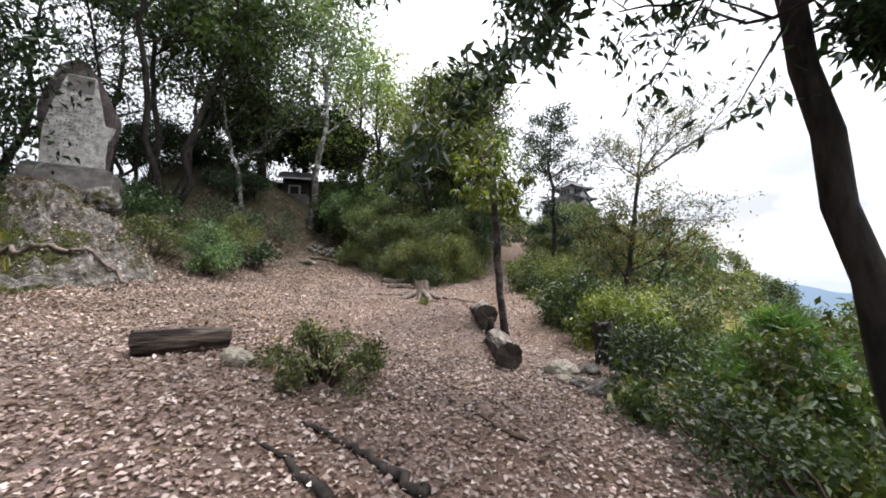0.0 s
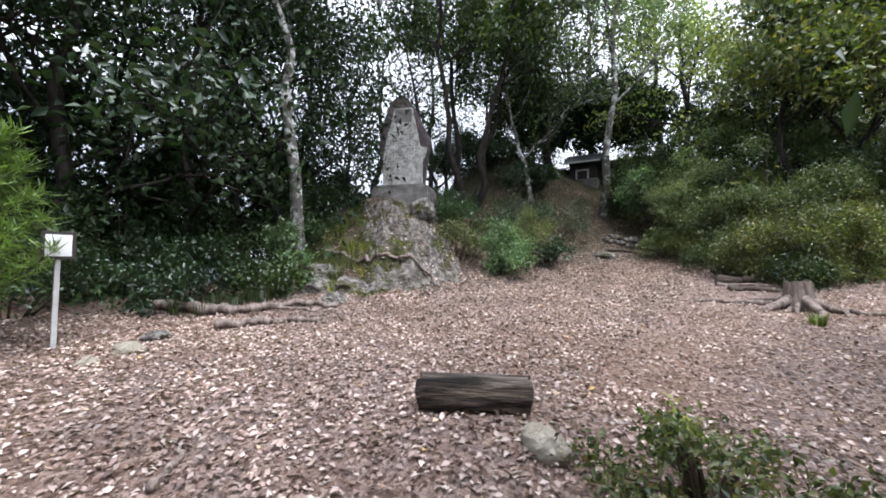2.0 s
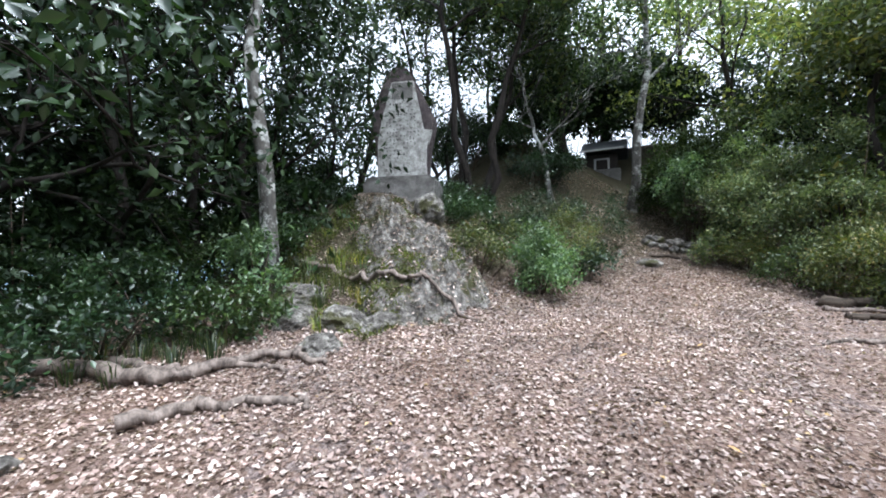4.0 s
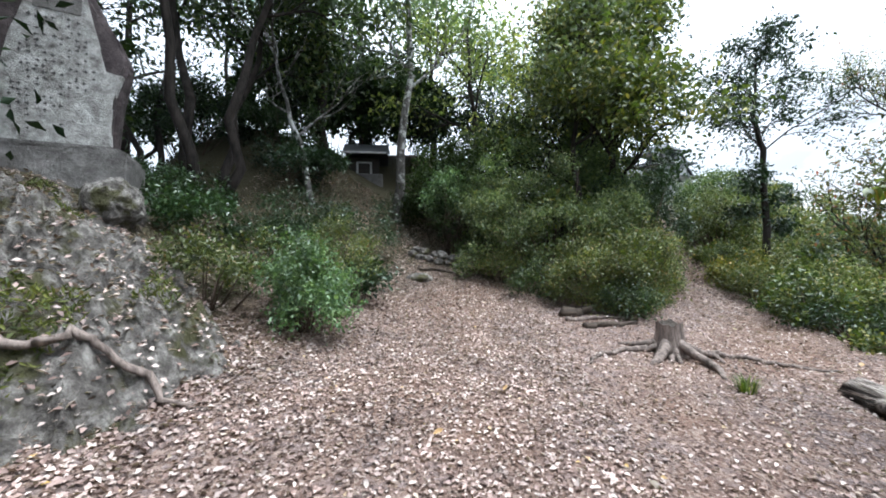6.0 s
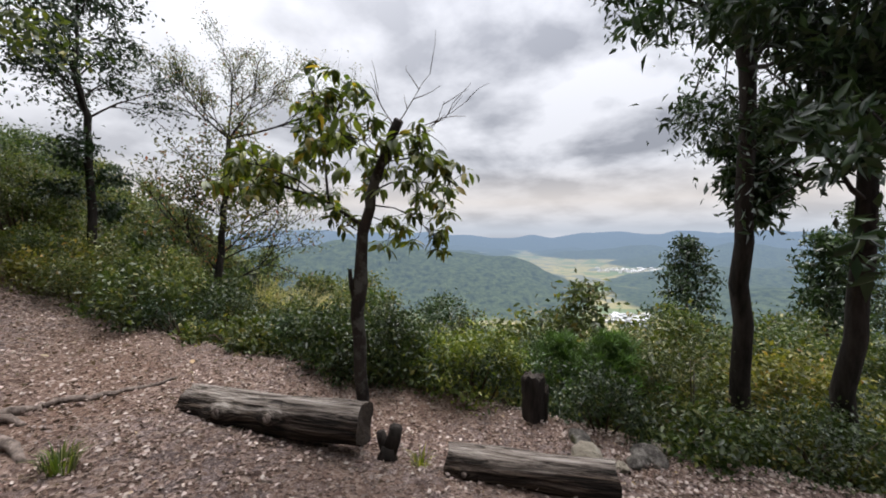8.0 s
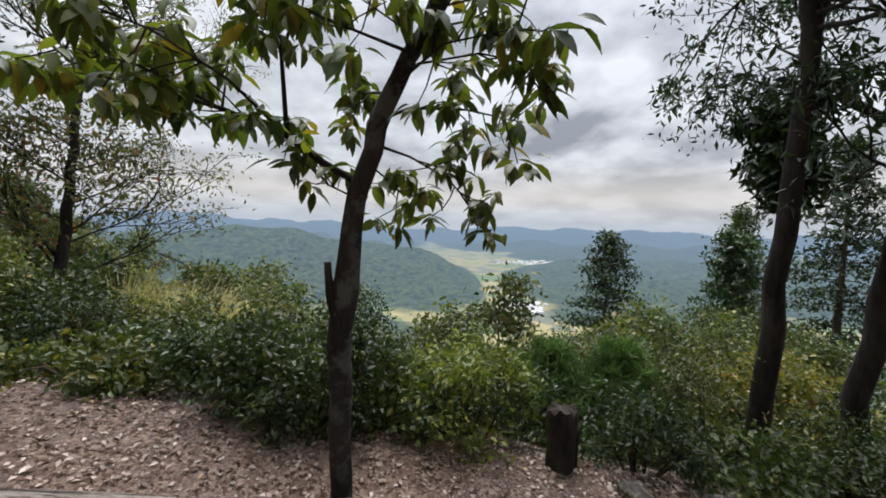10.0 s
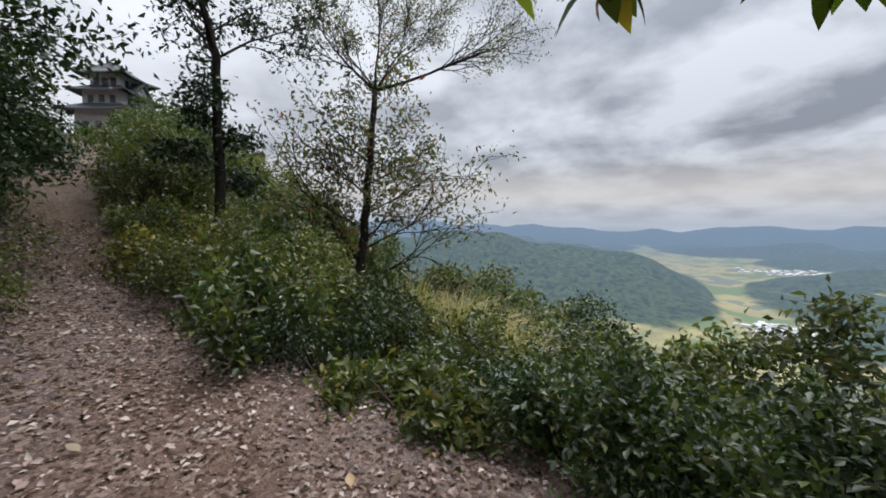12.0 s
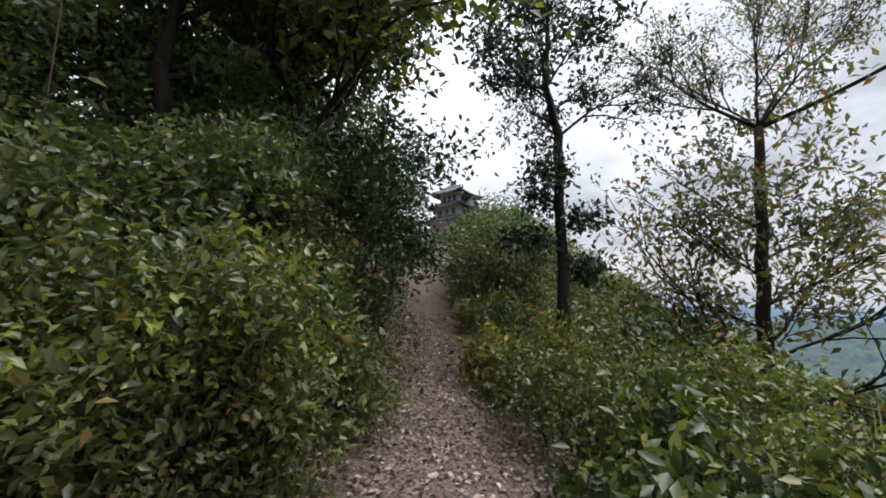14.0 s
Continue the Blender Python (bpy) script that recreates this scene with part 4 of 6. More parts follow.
# ---------------------------------------------------------------- thickets
bush("thicket_shrub", -0.9, 12.0, [(-1.3, 0.5, 0.8, 1.0, 0.8, 1.3), (-0.2, 0.1, 0.85, 1.1, 0.9, 1.4), (0.9, -0.1, 0.65, 0.8, 0.8, 1.1)], 2600, 13, 0.058, M_LEAF_THICKET, "broad rounded olive-green evergreen thicket at the clearing's edge", 201, stems=24, lobe=42, shoots=0.5)
bush("thicket_shrub", 0.36, 11.4, [(-0.3, -0.1, 0.45, 0.65, 0.7, 0.75), (0.1, 0.6, 0.6, 0.6, 0.7, 0.9)], 1500, 12, 0.05, M_LEAF_OLIVE, "leafy olive-green shrub overhanging the path", 202, stems=16, lobe=34, shoots=0.6)
bush("thicket_shrub", -0.3, 10.5, [(-0.1, 0.0, 0.35, 0.55, 0.45, 0.55), (-0.55, 0.2, 0.5, 0.5, 0.45, 0.6)], 900, 12, 0.046, M_LEAF_OLIVE, "low leafy shrub at the mouth of the path", 203, lobe=34, shoots=0.6)
for i, (x, y, r0, h) in enumerate([(-0.4, 10.3, 0.32, 0.45), (0.0, 10.7, 0.34, 0.5), (0.45, 11.3, 0.34, 0.5), (0.92, 11.95, 0.32, 0.55), (1.35, 12.8, 0.38, 0.7), (-0.75, 10.55, 0.35, 0.4), (-1.7, 11.2, 0.4, 0.5), (-2.3, 11.8, 0.4, 0.6)]):
    bush("path_edge_shrub", x, y, [(0, 0, h * 0.4, r0, r0, h * 0.6)], 300, 11, 0.046, [M_LEAF, M_LEAF_OLIVE][i % 2], "low leafy growth at the foot of the thicket", 880 + i, group="low growth under the thicket", stems=8, shoots=0.5)
bush("sunlit_sprays", -0.1, 10.9, [(0, 0, 0.6, 0.7, 0.5, 0.65), (0.4, 0.5, 0.8, 0.5, 0.5, 0.6)], 130, 9, 0.042, M_LEAF_YELLOW, "yellow-green young sprays standing out of the thicket", 216, stems=10, shoots=0.5)
bush("thicket_shrub", 0.9, 12.9, [(0.0, 0, 0.9, 0.9, 0.9, 1.4), (0.2, 1.2, 1.1, 0.9, 0.9, 1.3)], 1700, 12, 0.065, M_LEAF_DARK, "tall dark green shrub beside the climbing path", 204, stems=18)
bush("thicket_shrub", -0.8, 13.3, [(-0.6, 0, 1.2, 1.3, 0.9, 1.5), (0.8, 0.3, 1.3, 1.1, 1.0, 1.5)], 1700, 12, 0.075, M_LEAF_HAZED, "tall dull evergreen thicket behind the rounded shrubs", 205, stems=20)
# the shadow of the gully is put into this shrub's leaf colour
bush("thicket_shrub", -2.7, 13.6, [(-0.4, 0, 1.0, 1.1, 0.9, 1.6), (0.6, 0.2, 1.4, 1.0, 1.0, 1.7)], 1500, 12, 0.075, M_LEAF_SHADED, "shade-darkened shrub mass between the shrine and the thicket", 206, stems=14)
bush("thicket_shrub", -3.3, 12.9, [(0, 0, 1.0, 0.45, 0.45, 0.9)], 350, 12, 0.075, M_LEAF_BRIGHT, "bright green young foliage beside the shrine", 207)
bush("thicket_shrub", 1.6, 15.6, [(0, 0, 1.0, 0.9, 1.1, 1.4), (0.4, 1.8, 1.0, 1.0, 1.1, 1.5)], 1400, 12, 0.08, M_LEAF_OLIVE, "olive-green shrubs lining the upper path", 208)
bush("spotted_laurel", -4.9, 8.35, [(0, 0, 0.45, 0.42, 0.36, 0.5), (-0.08, 0, 0.75, 0.28, 0.26, 0.3), (0.14, -0.1, 0.25, 0.34, 0.3, 0.28)], 560, 12, 0.055, M_LEAF_BRIGHT, "bright green leafy shrub at the foot of the bank", 209)
bush("fine_leaved_shrub", -4.75, 9.1, [(0, 0, 0.6, 0.42, 0.42, 0.6)], 420, 14, 0.035, M_LEAF_OLIVE, "fine-leaved grey-green shrub behind the bright one", 210, shoots=0.4)
bush("clearing_shrub", -0.87, 3.2, [(0, 0, 0.12, 0.38, 0.32, 0.24), (-0.12, 0.05, 0.2, 0.2, 0.2, 0.22), (0.2, 0.02, 0.15, 0.22, 0.2, 0.18), (0, -0.1, 0.15, 0.3, 0.2, 0.2)], 420, 8, 0.034, M_LEAF_OLIVE, "small twiggy green shrub growing alone in the clearing", 211, stems=40, loose=0.04, shoots=0.5)
bush("yellow_sprigs", -0.85, 3.24, [(0, 0, 0.2, 0.3, 0.25, 0.2)], 24, 7, 0.045, M_LEAF_YELLOW, "yellow-green sprigs standing out of the small shrub", 212, stems=6, loose=0.03)
bush("bank_shrub", -5.9, 8.0, [(0, 0, 0.4, 0.4, 0.4, 0.4), (0.4, 0.5, 0.4, 0.4, 0.4, 0.45)], 260, 10, 0.06, M_LEAF_OLIVE, "yellowish shrub growing on the rocky bank", 213)
bush("bank_shrub", -7.6, 5.1, [(0, 0, 0.55, 0.42, 0.32, 0.6)], 120, 9, 0.085, M_LEAF_BRIGHT, "yellow-green sapling beside the pale trunk", 214)
bush("bank_shrub", -5.2, 11.4, [(0, 0, 0.5, 0.8, 0.8, 0.6), (-1.0, -0.7, 0.4, 0.8, 0.8, 0.6)], 700, 11, 0.05, M_LEAF_DARK, "dull dark undergrowth on the bank below the shrine", 215)
for i, (x, y, r0, h) in enumerate([(-8.6, 4.2, 0.9, 0.8), (-7.6, 3.4, 0.7, 0.6), (-9.0, 2.6, 1.0, 0.9), (-7.9, 1.6, 0.9, 0.9), (-9.8, 5.4, 1.0, 1.0), (-7.2, 4.5, 0.5, 0.5), (-8.3, 0.0, 1.0, 1.0), (-7.0, -1.8, 1.0, 1.0), (-6.9, 12.6, 0.9, 0.7), (-8.4, 10.2, 0.9, 0.6), (-10.2, 9.6, 0.9, 0.7), (-11.0, 3.6, 1.3, 1.3), (-11.0, 0.8, 1.3, 1.3), (-6.2, 10.2, 0.7, 0.45), (-12.0, 5.0, 1.4, 3.0), (-11.6, 1.8, 1.4, 2.8), (-12.2, 8.0, 1.4, 2.6), (-10.6, -1.4, 1.4, 2.4), (-8.4, -3.6, 1.4, 2.2), (-12.4, 11.6, 1.4, 1.3), (-9.2, 12.6, 1.1, 1.3), (-10.6, 14.4, 1.3, 1.6), (-9.9, 13.6, 1.4, 1.3), (-7.4, 16.8, 1.5, 3.2), (-5.0, 17.2, 1.4, 3.0), (-3.2, 17.0, 1.4, 2.0), (-7.6, 13.6, 1.0, 0.8), (-4.2, 14.6, 0.6, 0.5), (-6.6, 13.4, 0.6, 0.4), (-4.9, 10.2, 0.6, 0.4), (-7.2, 9.6, 0.7, 0.5), (-9.4, 7.2, 0.8, 0.6), (-8.9, 6.2, 0.6, 0.5), (-13.8, 3.0, 1.9, 5.5), (-13.8, 6.4, 1.9, 5.5), (-13.6, -0.4, 1.9, 5.0), (-11.6, -3.2, 1.9, 4.5), (-13.8, 9.8, 1.7, 4.0), (-8.6, 15.9, 1.4, 3.0), (-6.6, 17.6, 1.4, 3.4), (-9.6, 3.0, 0.9, 1.9), (-10.2, 0.4, 1.1, 2.2)]):
    bush("undergrowth", x, y, [(0, 0, h * 0.45, r0, r0, h * 0.6), (r0 * 0.5, -r0 * 0.4, h * 0.35, r0 * 0.7, r0 * 0.7, h * 0.5)], int(400 * r0 * (1 if h < 1.4 else 1.2)), 9, 0.075 if h < 1.4 else (0.12 if h < 3 else 0.2), M_LEAF_SHADED if x < -9 or h > 1.4 else M_LEAF_DARK, "dark evergreen undergrowth in the shade of the wood", 230 + i, group="undergrowth of the wood", shoots=0.4)
# along the brink and down the slope
r2 = np.random.RandomState(88)
brink = [(0.06, 0.45, 0.55), (0.95, 0.6, 0.75), (1.9, 0.8, 0.9)]
for j, y in enumerate(np.arange(-2.0, 19.5, 0.95)):
    for k, (off, r0, h) in enumerate(brink):
        if k == 0 and (3.4 < y < 5.4):
            continue
        x = float(edge_x(y)) + off + (0.2 if y < 9.5 and k == 0 else 0.0) + r0 * 0.5 + r2.uniform(-0.1, 0.15)
        yy = y + r2.uniform(-0.25, 0.25)
        if abs(x - 0.9) < 0.35 and abs(yy - 6.3) < 0.4:
            continue
        tone = [M_LEAF_DARK, M_LEAF, M_LEAF_OLIVE, M_LEAF_OLIVE][(j + k * 2) % 4] if y < 9 else [M_LEAF_OLIVE, M_LEAF, M_LEAF_OLIVE][(j + k) % 3]
        if k < 2 and 6.3 < y < 9.6:
            tone = M_LEAF if (j + k) % 2 else M_LEAF_DARK
        hh = h * r2.uniform(0.5, 1.35) * ((1.15 if k == 0 else 0.7) if 9.5 < y < 14 else 1.0) * (1.7 if y > 14.5 else 1.0)
        bush("brink_shrub", x, yy, [(0, 0, hh * 0.45, r0, r0, hh * 0.6), (r2.uniform(-0.3, 0.3), 0.4, hh * 0.5, r0 * 0.7, r0 * 0.7, hh * 0.55)], int((430 if k < 2 else 260) * r0), 11, (0.048, 0.06, 0.075, 0.055)[(j * 2 + k) % 4] * (1.0 if k < 2 else 1.35),
             tone, "leafy green shrub on the brink of the slope", 300 + j * 3 + k, group="shrubs along the brink", stems=9, shoots=0.75)
bush("glossy_shrub", 2.35, 6.7, [(0, 0, 0.35, 0.55, 0.6, 0.4), (0.2, 0.8, 0.3, 0.5, 0.5, 0.4), (0.1, -0.6, 0.25, 0.4, 0.5, 0.35)], 900, 11, 0.058, M_LEAF, "glossy dark green shrub behind the log seats", 401, stems=12)
bush("glossy_shrub", 2.45, 5.5, [(0, 0, 0.35, 0.55, 0.5, 0.45)], 420, 11, 0.06, M_LEAF_YELLOW, "yellow-green leafy shrub behind the cut stumps", 403, stems=12)
bush("brink_shrub", 2.05, 4.05, [(0, 0, 0.25, 0.35, 0.3, 0.3)], 200, 11, 0.05, M_LEAF, "low leafy shrub in front of the cut stumps", 405, group="shrubs along the brink")
bush("mound_shrub", 4.2, 15.1, [(0, 0, 0.7, 0.8, 1.0, 1.0), (0.6, 0.9, 0.7, 0.8, 0.9, 0.9)], 1200, 11, 0.065, M_LEAF_OLIVE, "olive-green mound of shrubs at the bend of the path", 406)
bush("mound_shrub", 2.75, 11.2, [(0, 0, 0.45, 0.5, 0.7, 0.6), (0.3, -0.7, 0.4, 0.5, 0.5, 0.5)], 800, 11, 0.05, M_LEAF_OLIVE, "rounded olive shrub hanging over the path's edge", 407)
bush("mound_shrub", 4.4, 19.2, [(0, 0, 0.4, 1.0, 0.9, 0.6), (-1.3, 0.4, 0.5, 0.9, 0.9, 0.8)], 800, 10, 0.08, M_LEAF, "green shrubs where the path bends out of sight", 408)
bush("mound_shrub", 5.4, 17.2, [(0, 0, 0.75, 1.2, 1.3, 1.05), (1.1, 1.5, 0.9, 1.2, 1.3, 1.2)], 1600, 11, 0.075, M_LEAF, "rounded dull green mound of shrubs beside the upper path", 402)
for i in range(56):
    y = r2.uniform(-5.0, 30.0)
    x = float(edge_x(y)) + r2.uniform(3.0, 13.0)
    if abs(y - 11.7) < 1.5 and 4.6 < x < 9.2:
        continue
    r0 = r2.uniform(1.0, 1.8)
    bush("slope_shrub", x, y, [(0, 0, 0.5, r0, r0, 0.9), (0.5, 0.5, 0.6, r0 * 0.7, r0 * 0.7, 1.0)], int(190 * r0), 7, 0.16, [M_LEAF_OLIVE, M_LEAF, M_LEAF_OLIVE, M_LEAF_FAR][i % 4],
         "green and yellowing shrub on the falling slope", 420 + i, group="shrubs of the slope", stems=4, loose=0.14, shoots=0.4)
for i in range(26):
    x, y = r2.uniform(11.0, 34.0), r2.uniform(-16.0, 32.0)
    top = min(5.0 + r2.uniform(0, 3), 0.2 - ground_z(x, y) + r2.uniform(-3.5, 0.3)) if y > -2 else r2.uniform(6, 9)
    if top < 3:
        continue
    tree("slope_tree", x, y, top, 0.11, "round-crowned tree on the slope below the clearing", M_BARK, [M_LEAF, M_LEAF_FAR, M_LEAF_OLIVE][i % 3], 500 + i, bare=0.3, limbs=8, limb_len=0.36, level=1, per=18, leaf=0.30, spread_r=0.36, group="trees of the slope")

for i, (x, y, r0, h) in enumerate([(4.7, 2.6, 1.0, 2.0), (5.6, 1.0, 1.3, 2.6), (7.2, -0.6, 1.5, 3.2), (5.0, -0.8, 1.3, 2.4), (4.0, 0.9, 0.9, 1.6), (8.8, 1.6, 1.4, 2.8), (3.6, 2.9, 0.6, 1.1)]):
    bush("slope_thicket", x, y, [(0, 0, h * 0.4, r0, r0, h * 0.45), (-0.3 * r0, 0.4, h * 0.7, r0 * 0.6, r0 * 0.6, h * 0.4), (0.5 * r0, -0.3, h * 0.55, r0 * 0.6, r0 * 0.6, h * 0.4)], int(520 * r0), 11, 0.085,
         [M_LEAF_OLIVE, M_LEAF][i % 2], "tall olive-green thicket on the slope below the oaks", 640 + i, group="thickets of the slope", stems=12, loose=0.13, shoots=0.6)

for i, (x, y, top) in enumerate([(12.6, 10.9, -0.4), (15.0, 8.2, -1.7), (18.0, 13.0, -0.9), (12.8, 7.6, -2.0), (21.0, 9.5, -2.4), (15.5, 14.8, -0.2)]):
    g = ground_z(x, y)
    tree("slope_tree", x, y, top - g, 0.12, "dark round-crowned tree on the slope below the brink", M_BARK, [M_LEAF, M_LEAF_DARK, M_LEAF_OLIVE][i % 3], 560 + i, bare=0.4, limbs=10, limb_len=0.30, level=2, per=7, leaf=0.20, spread_r=0.3, group="trees of the slope")

# ---------------------------------------------------------------- rocks, stones, logs



def boulder(name, x, y, z, size, mat, label, seed, category="rock", group="", turn=0.0, layers=0.0, sub=3, parent=None):
    bm = bmesh.new()
    bmesh.ops.create_icosphere(bm, subdivisions=sub, radius=1.0)
    off = Vector((seed * 3.7, seed * 1.3, seed * 2.1))
    for v in bm.verts:
        n1 = noise.noise(v.co * 0.9 + off)
        n2 = noise.noise(v.co * 2.4 + off * 2)
        n3 = noise.noise(v.co * 6.0 + off)
        k = 1 + 0.30 * n1 + 0.16 * n2 + 0.08 * n3
        if sub > 3:
            n4 = noise.noise(v.co * 13.0 + off)
            k += 0.16 * (0.5 - abs(noise.noise(v.co * 3.1 + off * 3))) + 0.10 * (0.4 - abs(n3)) + 0.05 * (0.4 - abs(n4)) + 0.02 * noise.noise(v.co * 27.0)
        if layers:
            k += layers * math.sin((v.co.x * 2.2 + v.co.y * 1.1 + v.co.z * 5.0) * 3.0 + n2 * 3)
        v.co = Vector((v.co.x * size[0], v.co.y * size[1], v.co.z * size[2])) * k
    ob = part(name, bm, mat, parent)
    ob.matrix_basis = pose(x, y, z, 0, 0, turn)
    ob.data.polygons.foreach_set("use_smooth", [False] * len(ob.data.polygons))
    return tagged(ob, label, category, group)




def crag_height(x, y):
    """The rock bank under the monument: strata and cracks on a slope that rises to the plinth."""
    u = (x + 5.05) * -0.87 + (y - 6.75) * 0.49
    side = (x + 5.05) * 0.49 + (y - 6.75) * 0.87
    rise = np.interp(u, [-0.4, 0.0, 0.35, 1.0, 1.8, 2.6, 3.3, 4.5], [-0.5, 0.0, 0.45, 0.85, 1.25, 1.75, 2.1, 2.1])
    rise = rise + 0.14 - 1.0 * max(abs(side + 0.30) - 0.45, 0.0) ** 1.2
    p = Vector((x * 1.0 + 3, y * 1.0, 0.0))
    big = noise.noise(p * 1.1) * 0.30
    ridge = 0.34 * (0.5 - abs(noise.noise(p * 1.6))) + 0.13 * (0.5 - abs(noise.noise(p * 4.6 + Vector((5, 2, 1))))) + 0.08 * (0.5 - abs(noise.noise(p * 10.0))) + 0.05 * noise.noise(p * 24.0)
    strata = 0.06 * math.sin((side * 4.6 - u * 1.6 + big * 6) * 3.2) + 0.035 * math.sin((side * 5.0 - u * 1.2 + big * 9) * 8.0)
    return 1.30 + rise * 0.98 + big + ridge - 0.16 + strata


xs, ys = np.linspace(-8.9, -4.6, 150), np.linspace(4.9, 8.6, 130)
gx, gy = np.meshgrid(xs, ys, indexing="ij")
soil = land(gx, gy)
rock = np.array([[crag_height(x, y) for y in ys] for x in xs])
jit = np.array([[noise.noise(Vector((x * 5, y * 5, 1))) for y in ys] for x in xs]) * 0.03
cv = np.stack([gx + jit, gy - jit, np.maximum(rock, soil - 0.25)], -1).reshape(-1, 3)
num = np.arange(150 * 130).reshape(150, 130)
seen = ((rock - soil)[:-1, :-1] > -0.15) | ((rock - soil)[1:, 1:] > -0.15)
cf = np.stack([num[:-1, :-1], num[1:, :-1], num[1:, 1:], num[:-1, 1:]], -1)[seen]
crag = thing("rock_outcrop", 0, 0, 0, "grey craggy rock bank with moss below the stone monument", "rock")
mesh_object("rock_face", cv.tolist(), cf.tolist(), M_ROCK, crag, False)
rm = np.random.RandomState(44)
mp = np.stack([rm.uniform(-8.6, -5.6, 22000), rm.uniform(5.3, 8.0, 22000)], -1)
mp = mp[[noise.noise(Vector((x * 1.6, y * 1.6, 4))) > (0.42 if y + 0.55 * x > 2.85 else -0.22) for x, y in mp]]
mz = np.maximum([crag_height(x, y) for x, y in mp], land(mp[:, 0], mp[:, 1]))
tagged(leaf_cloud("moss", np.column_stack([mp, mz]), 0.07, M_MOSS, crag, 0.2, 0.25, -0.6), "yellow-green moss and small ferns", kind="stuff")
lp = np.stack([rm.uniform(-8.6, -4.9, 7500), rm.uniform(4.9, 8.3, 7500)], -1)
lz = np.maximum([crag_height(x, y) for x, y in lp], land(lp[:, 0], lp[:, 1])) + 0.012
tagged(leaf_cloud("caught_leaves", np.column_stack([lp, lz]), 0.055, M_LITTER, crag, 0.75, 0.6, 0.0, rm.normal(size=(7500, 3)) * np.array([2, 2, 0.3])), "pale fallen leaves caught on the rock", kind="stuff")
for i, (x, y, s) in enumerate([(-6.35, 5.6, 0.42), (-5.8, 5.75, 0.34), (-6.9, 5.3, 0.36), (-5.95, 5.0, 0.28), (-7.4, 5.65, 0.42)]):
    boulder("bank_rock", x, y, ground_z(x, y) - 0.3 * s, (s, s * 0.8, s * 0.62), M_ROCK, "rough mossy rock at the foot of the bank", 60 + i, group="rocks of the bank", turn=50 * i, layers=0.012, sub=5)
boulder("plinth_boulder", -7.2, 8.3, 3.2, (0.28, 0.26, 0.28), M_ROCK, "mossy boulder beside the monument's plinth", 7, sub=4)
boulder("flat_stone", -1.55, 3.24, ground_z(-1.55, 3.24) + 0.02, (0.13, 0.10, 0.09), M_STONE_PALE, "pale flat stone lying beside the short log", 9)
boulder("stepping_stone", -3.85, 11.3, ground_z(-3.85, 11.3) + 0.02, (0.26, 0.18, 0.10), M_ROCK, "dark flat stone at the start of the shrine steps", 10)
for i, (x, y, s) in enumerate([(1.3, 4.33, 0.17), (1.5, 3.75, 0.16), (1.7, 3.62, 0.12), (1.35, 3.9, 0.10), (1.25, 4.05, 0.08), (1.62, 4.35, 0.12), (-5.2, 2.3, 0.14), (-5.6, 2.6, 0.12), (-5.0, 2.0, 0.09)]):
    boulder("edge_stone", x, y, ground_z(x, y) + s * 0.2, (s, s * 0.8, s * 0.6), [M_STONE_PALE, M_ROCK][i % 2], "loose weathered stone at the clearing's edge", 20 + i, group="stones at the edge", turn=40 * i)
rw = np.random.RandomState(77)
for i in range(13):
    row = i // 7
    x, y, s = -4.1 + 0.19 * (i % 7) + 0.09 * row + rw.uniform(-0.03, 0.03), 12.3 + 0.05 * row, rw.uniform(0.09, 0.14)
    boulder("wall_stone", x, y, ground_z(x, 12.3) + 0.05 + 0.14 * row, (s, s * 0.8, s * rw.uniform(0.55, 0.8)), M_ROCK, "stacked grey stone of the low shrine wall", 40 + i, group="stones of the shrine wall", sub=3, turn=rw.uniform(0, 360))


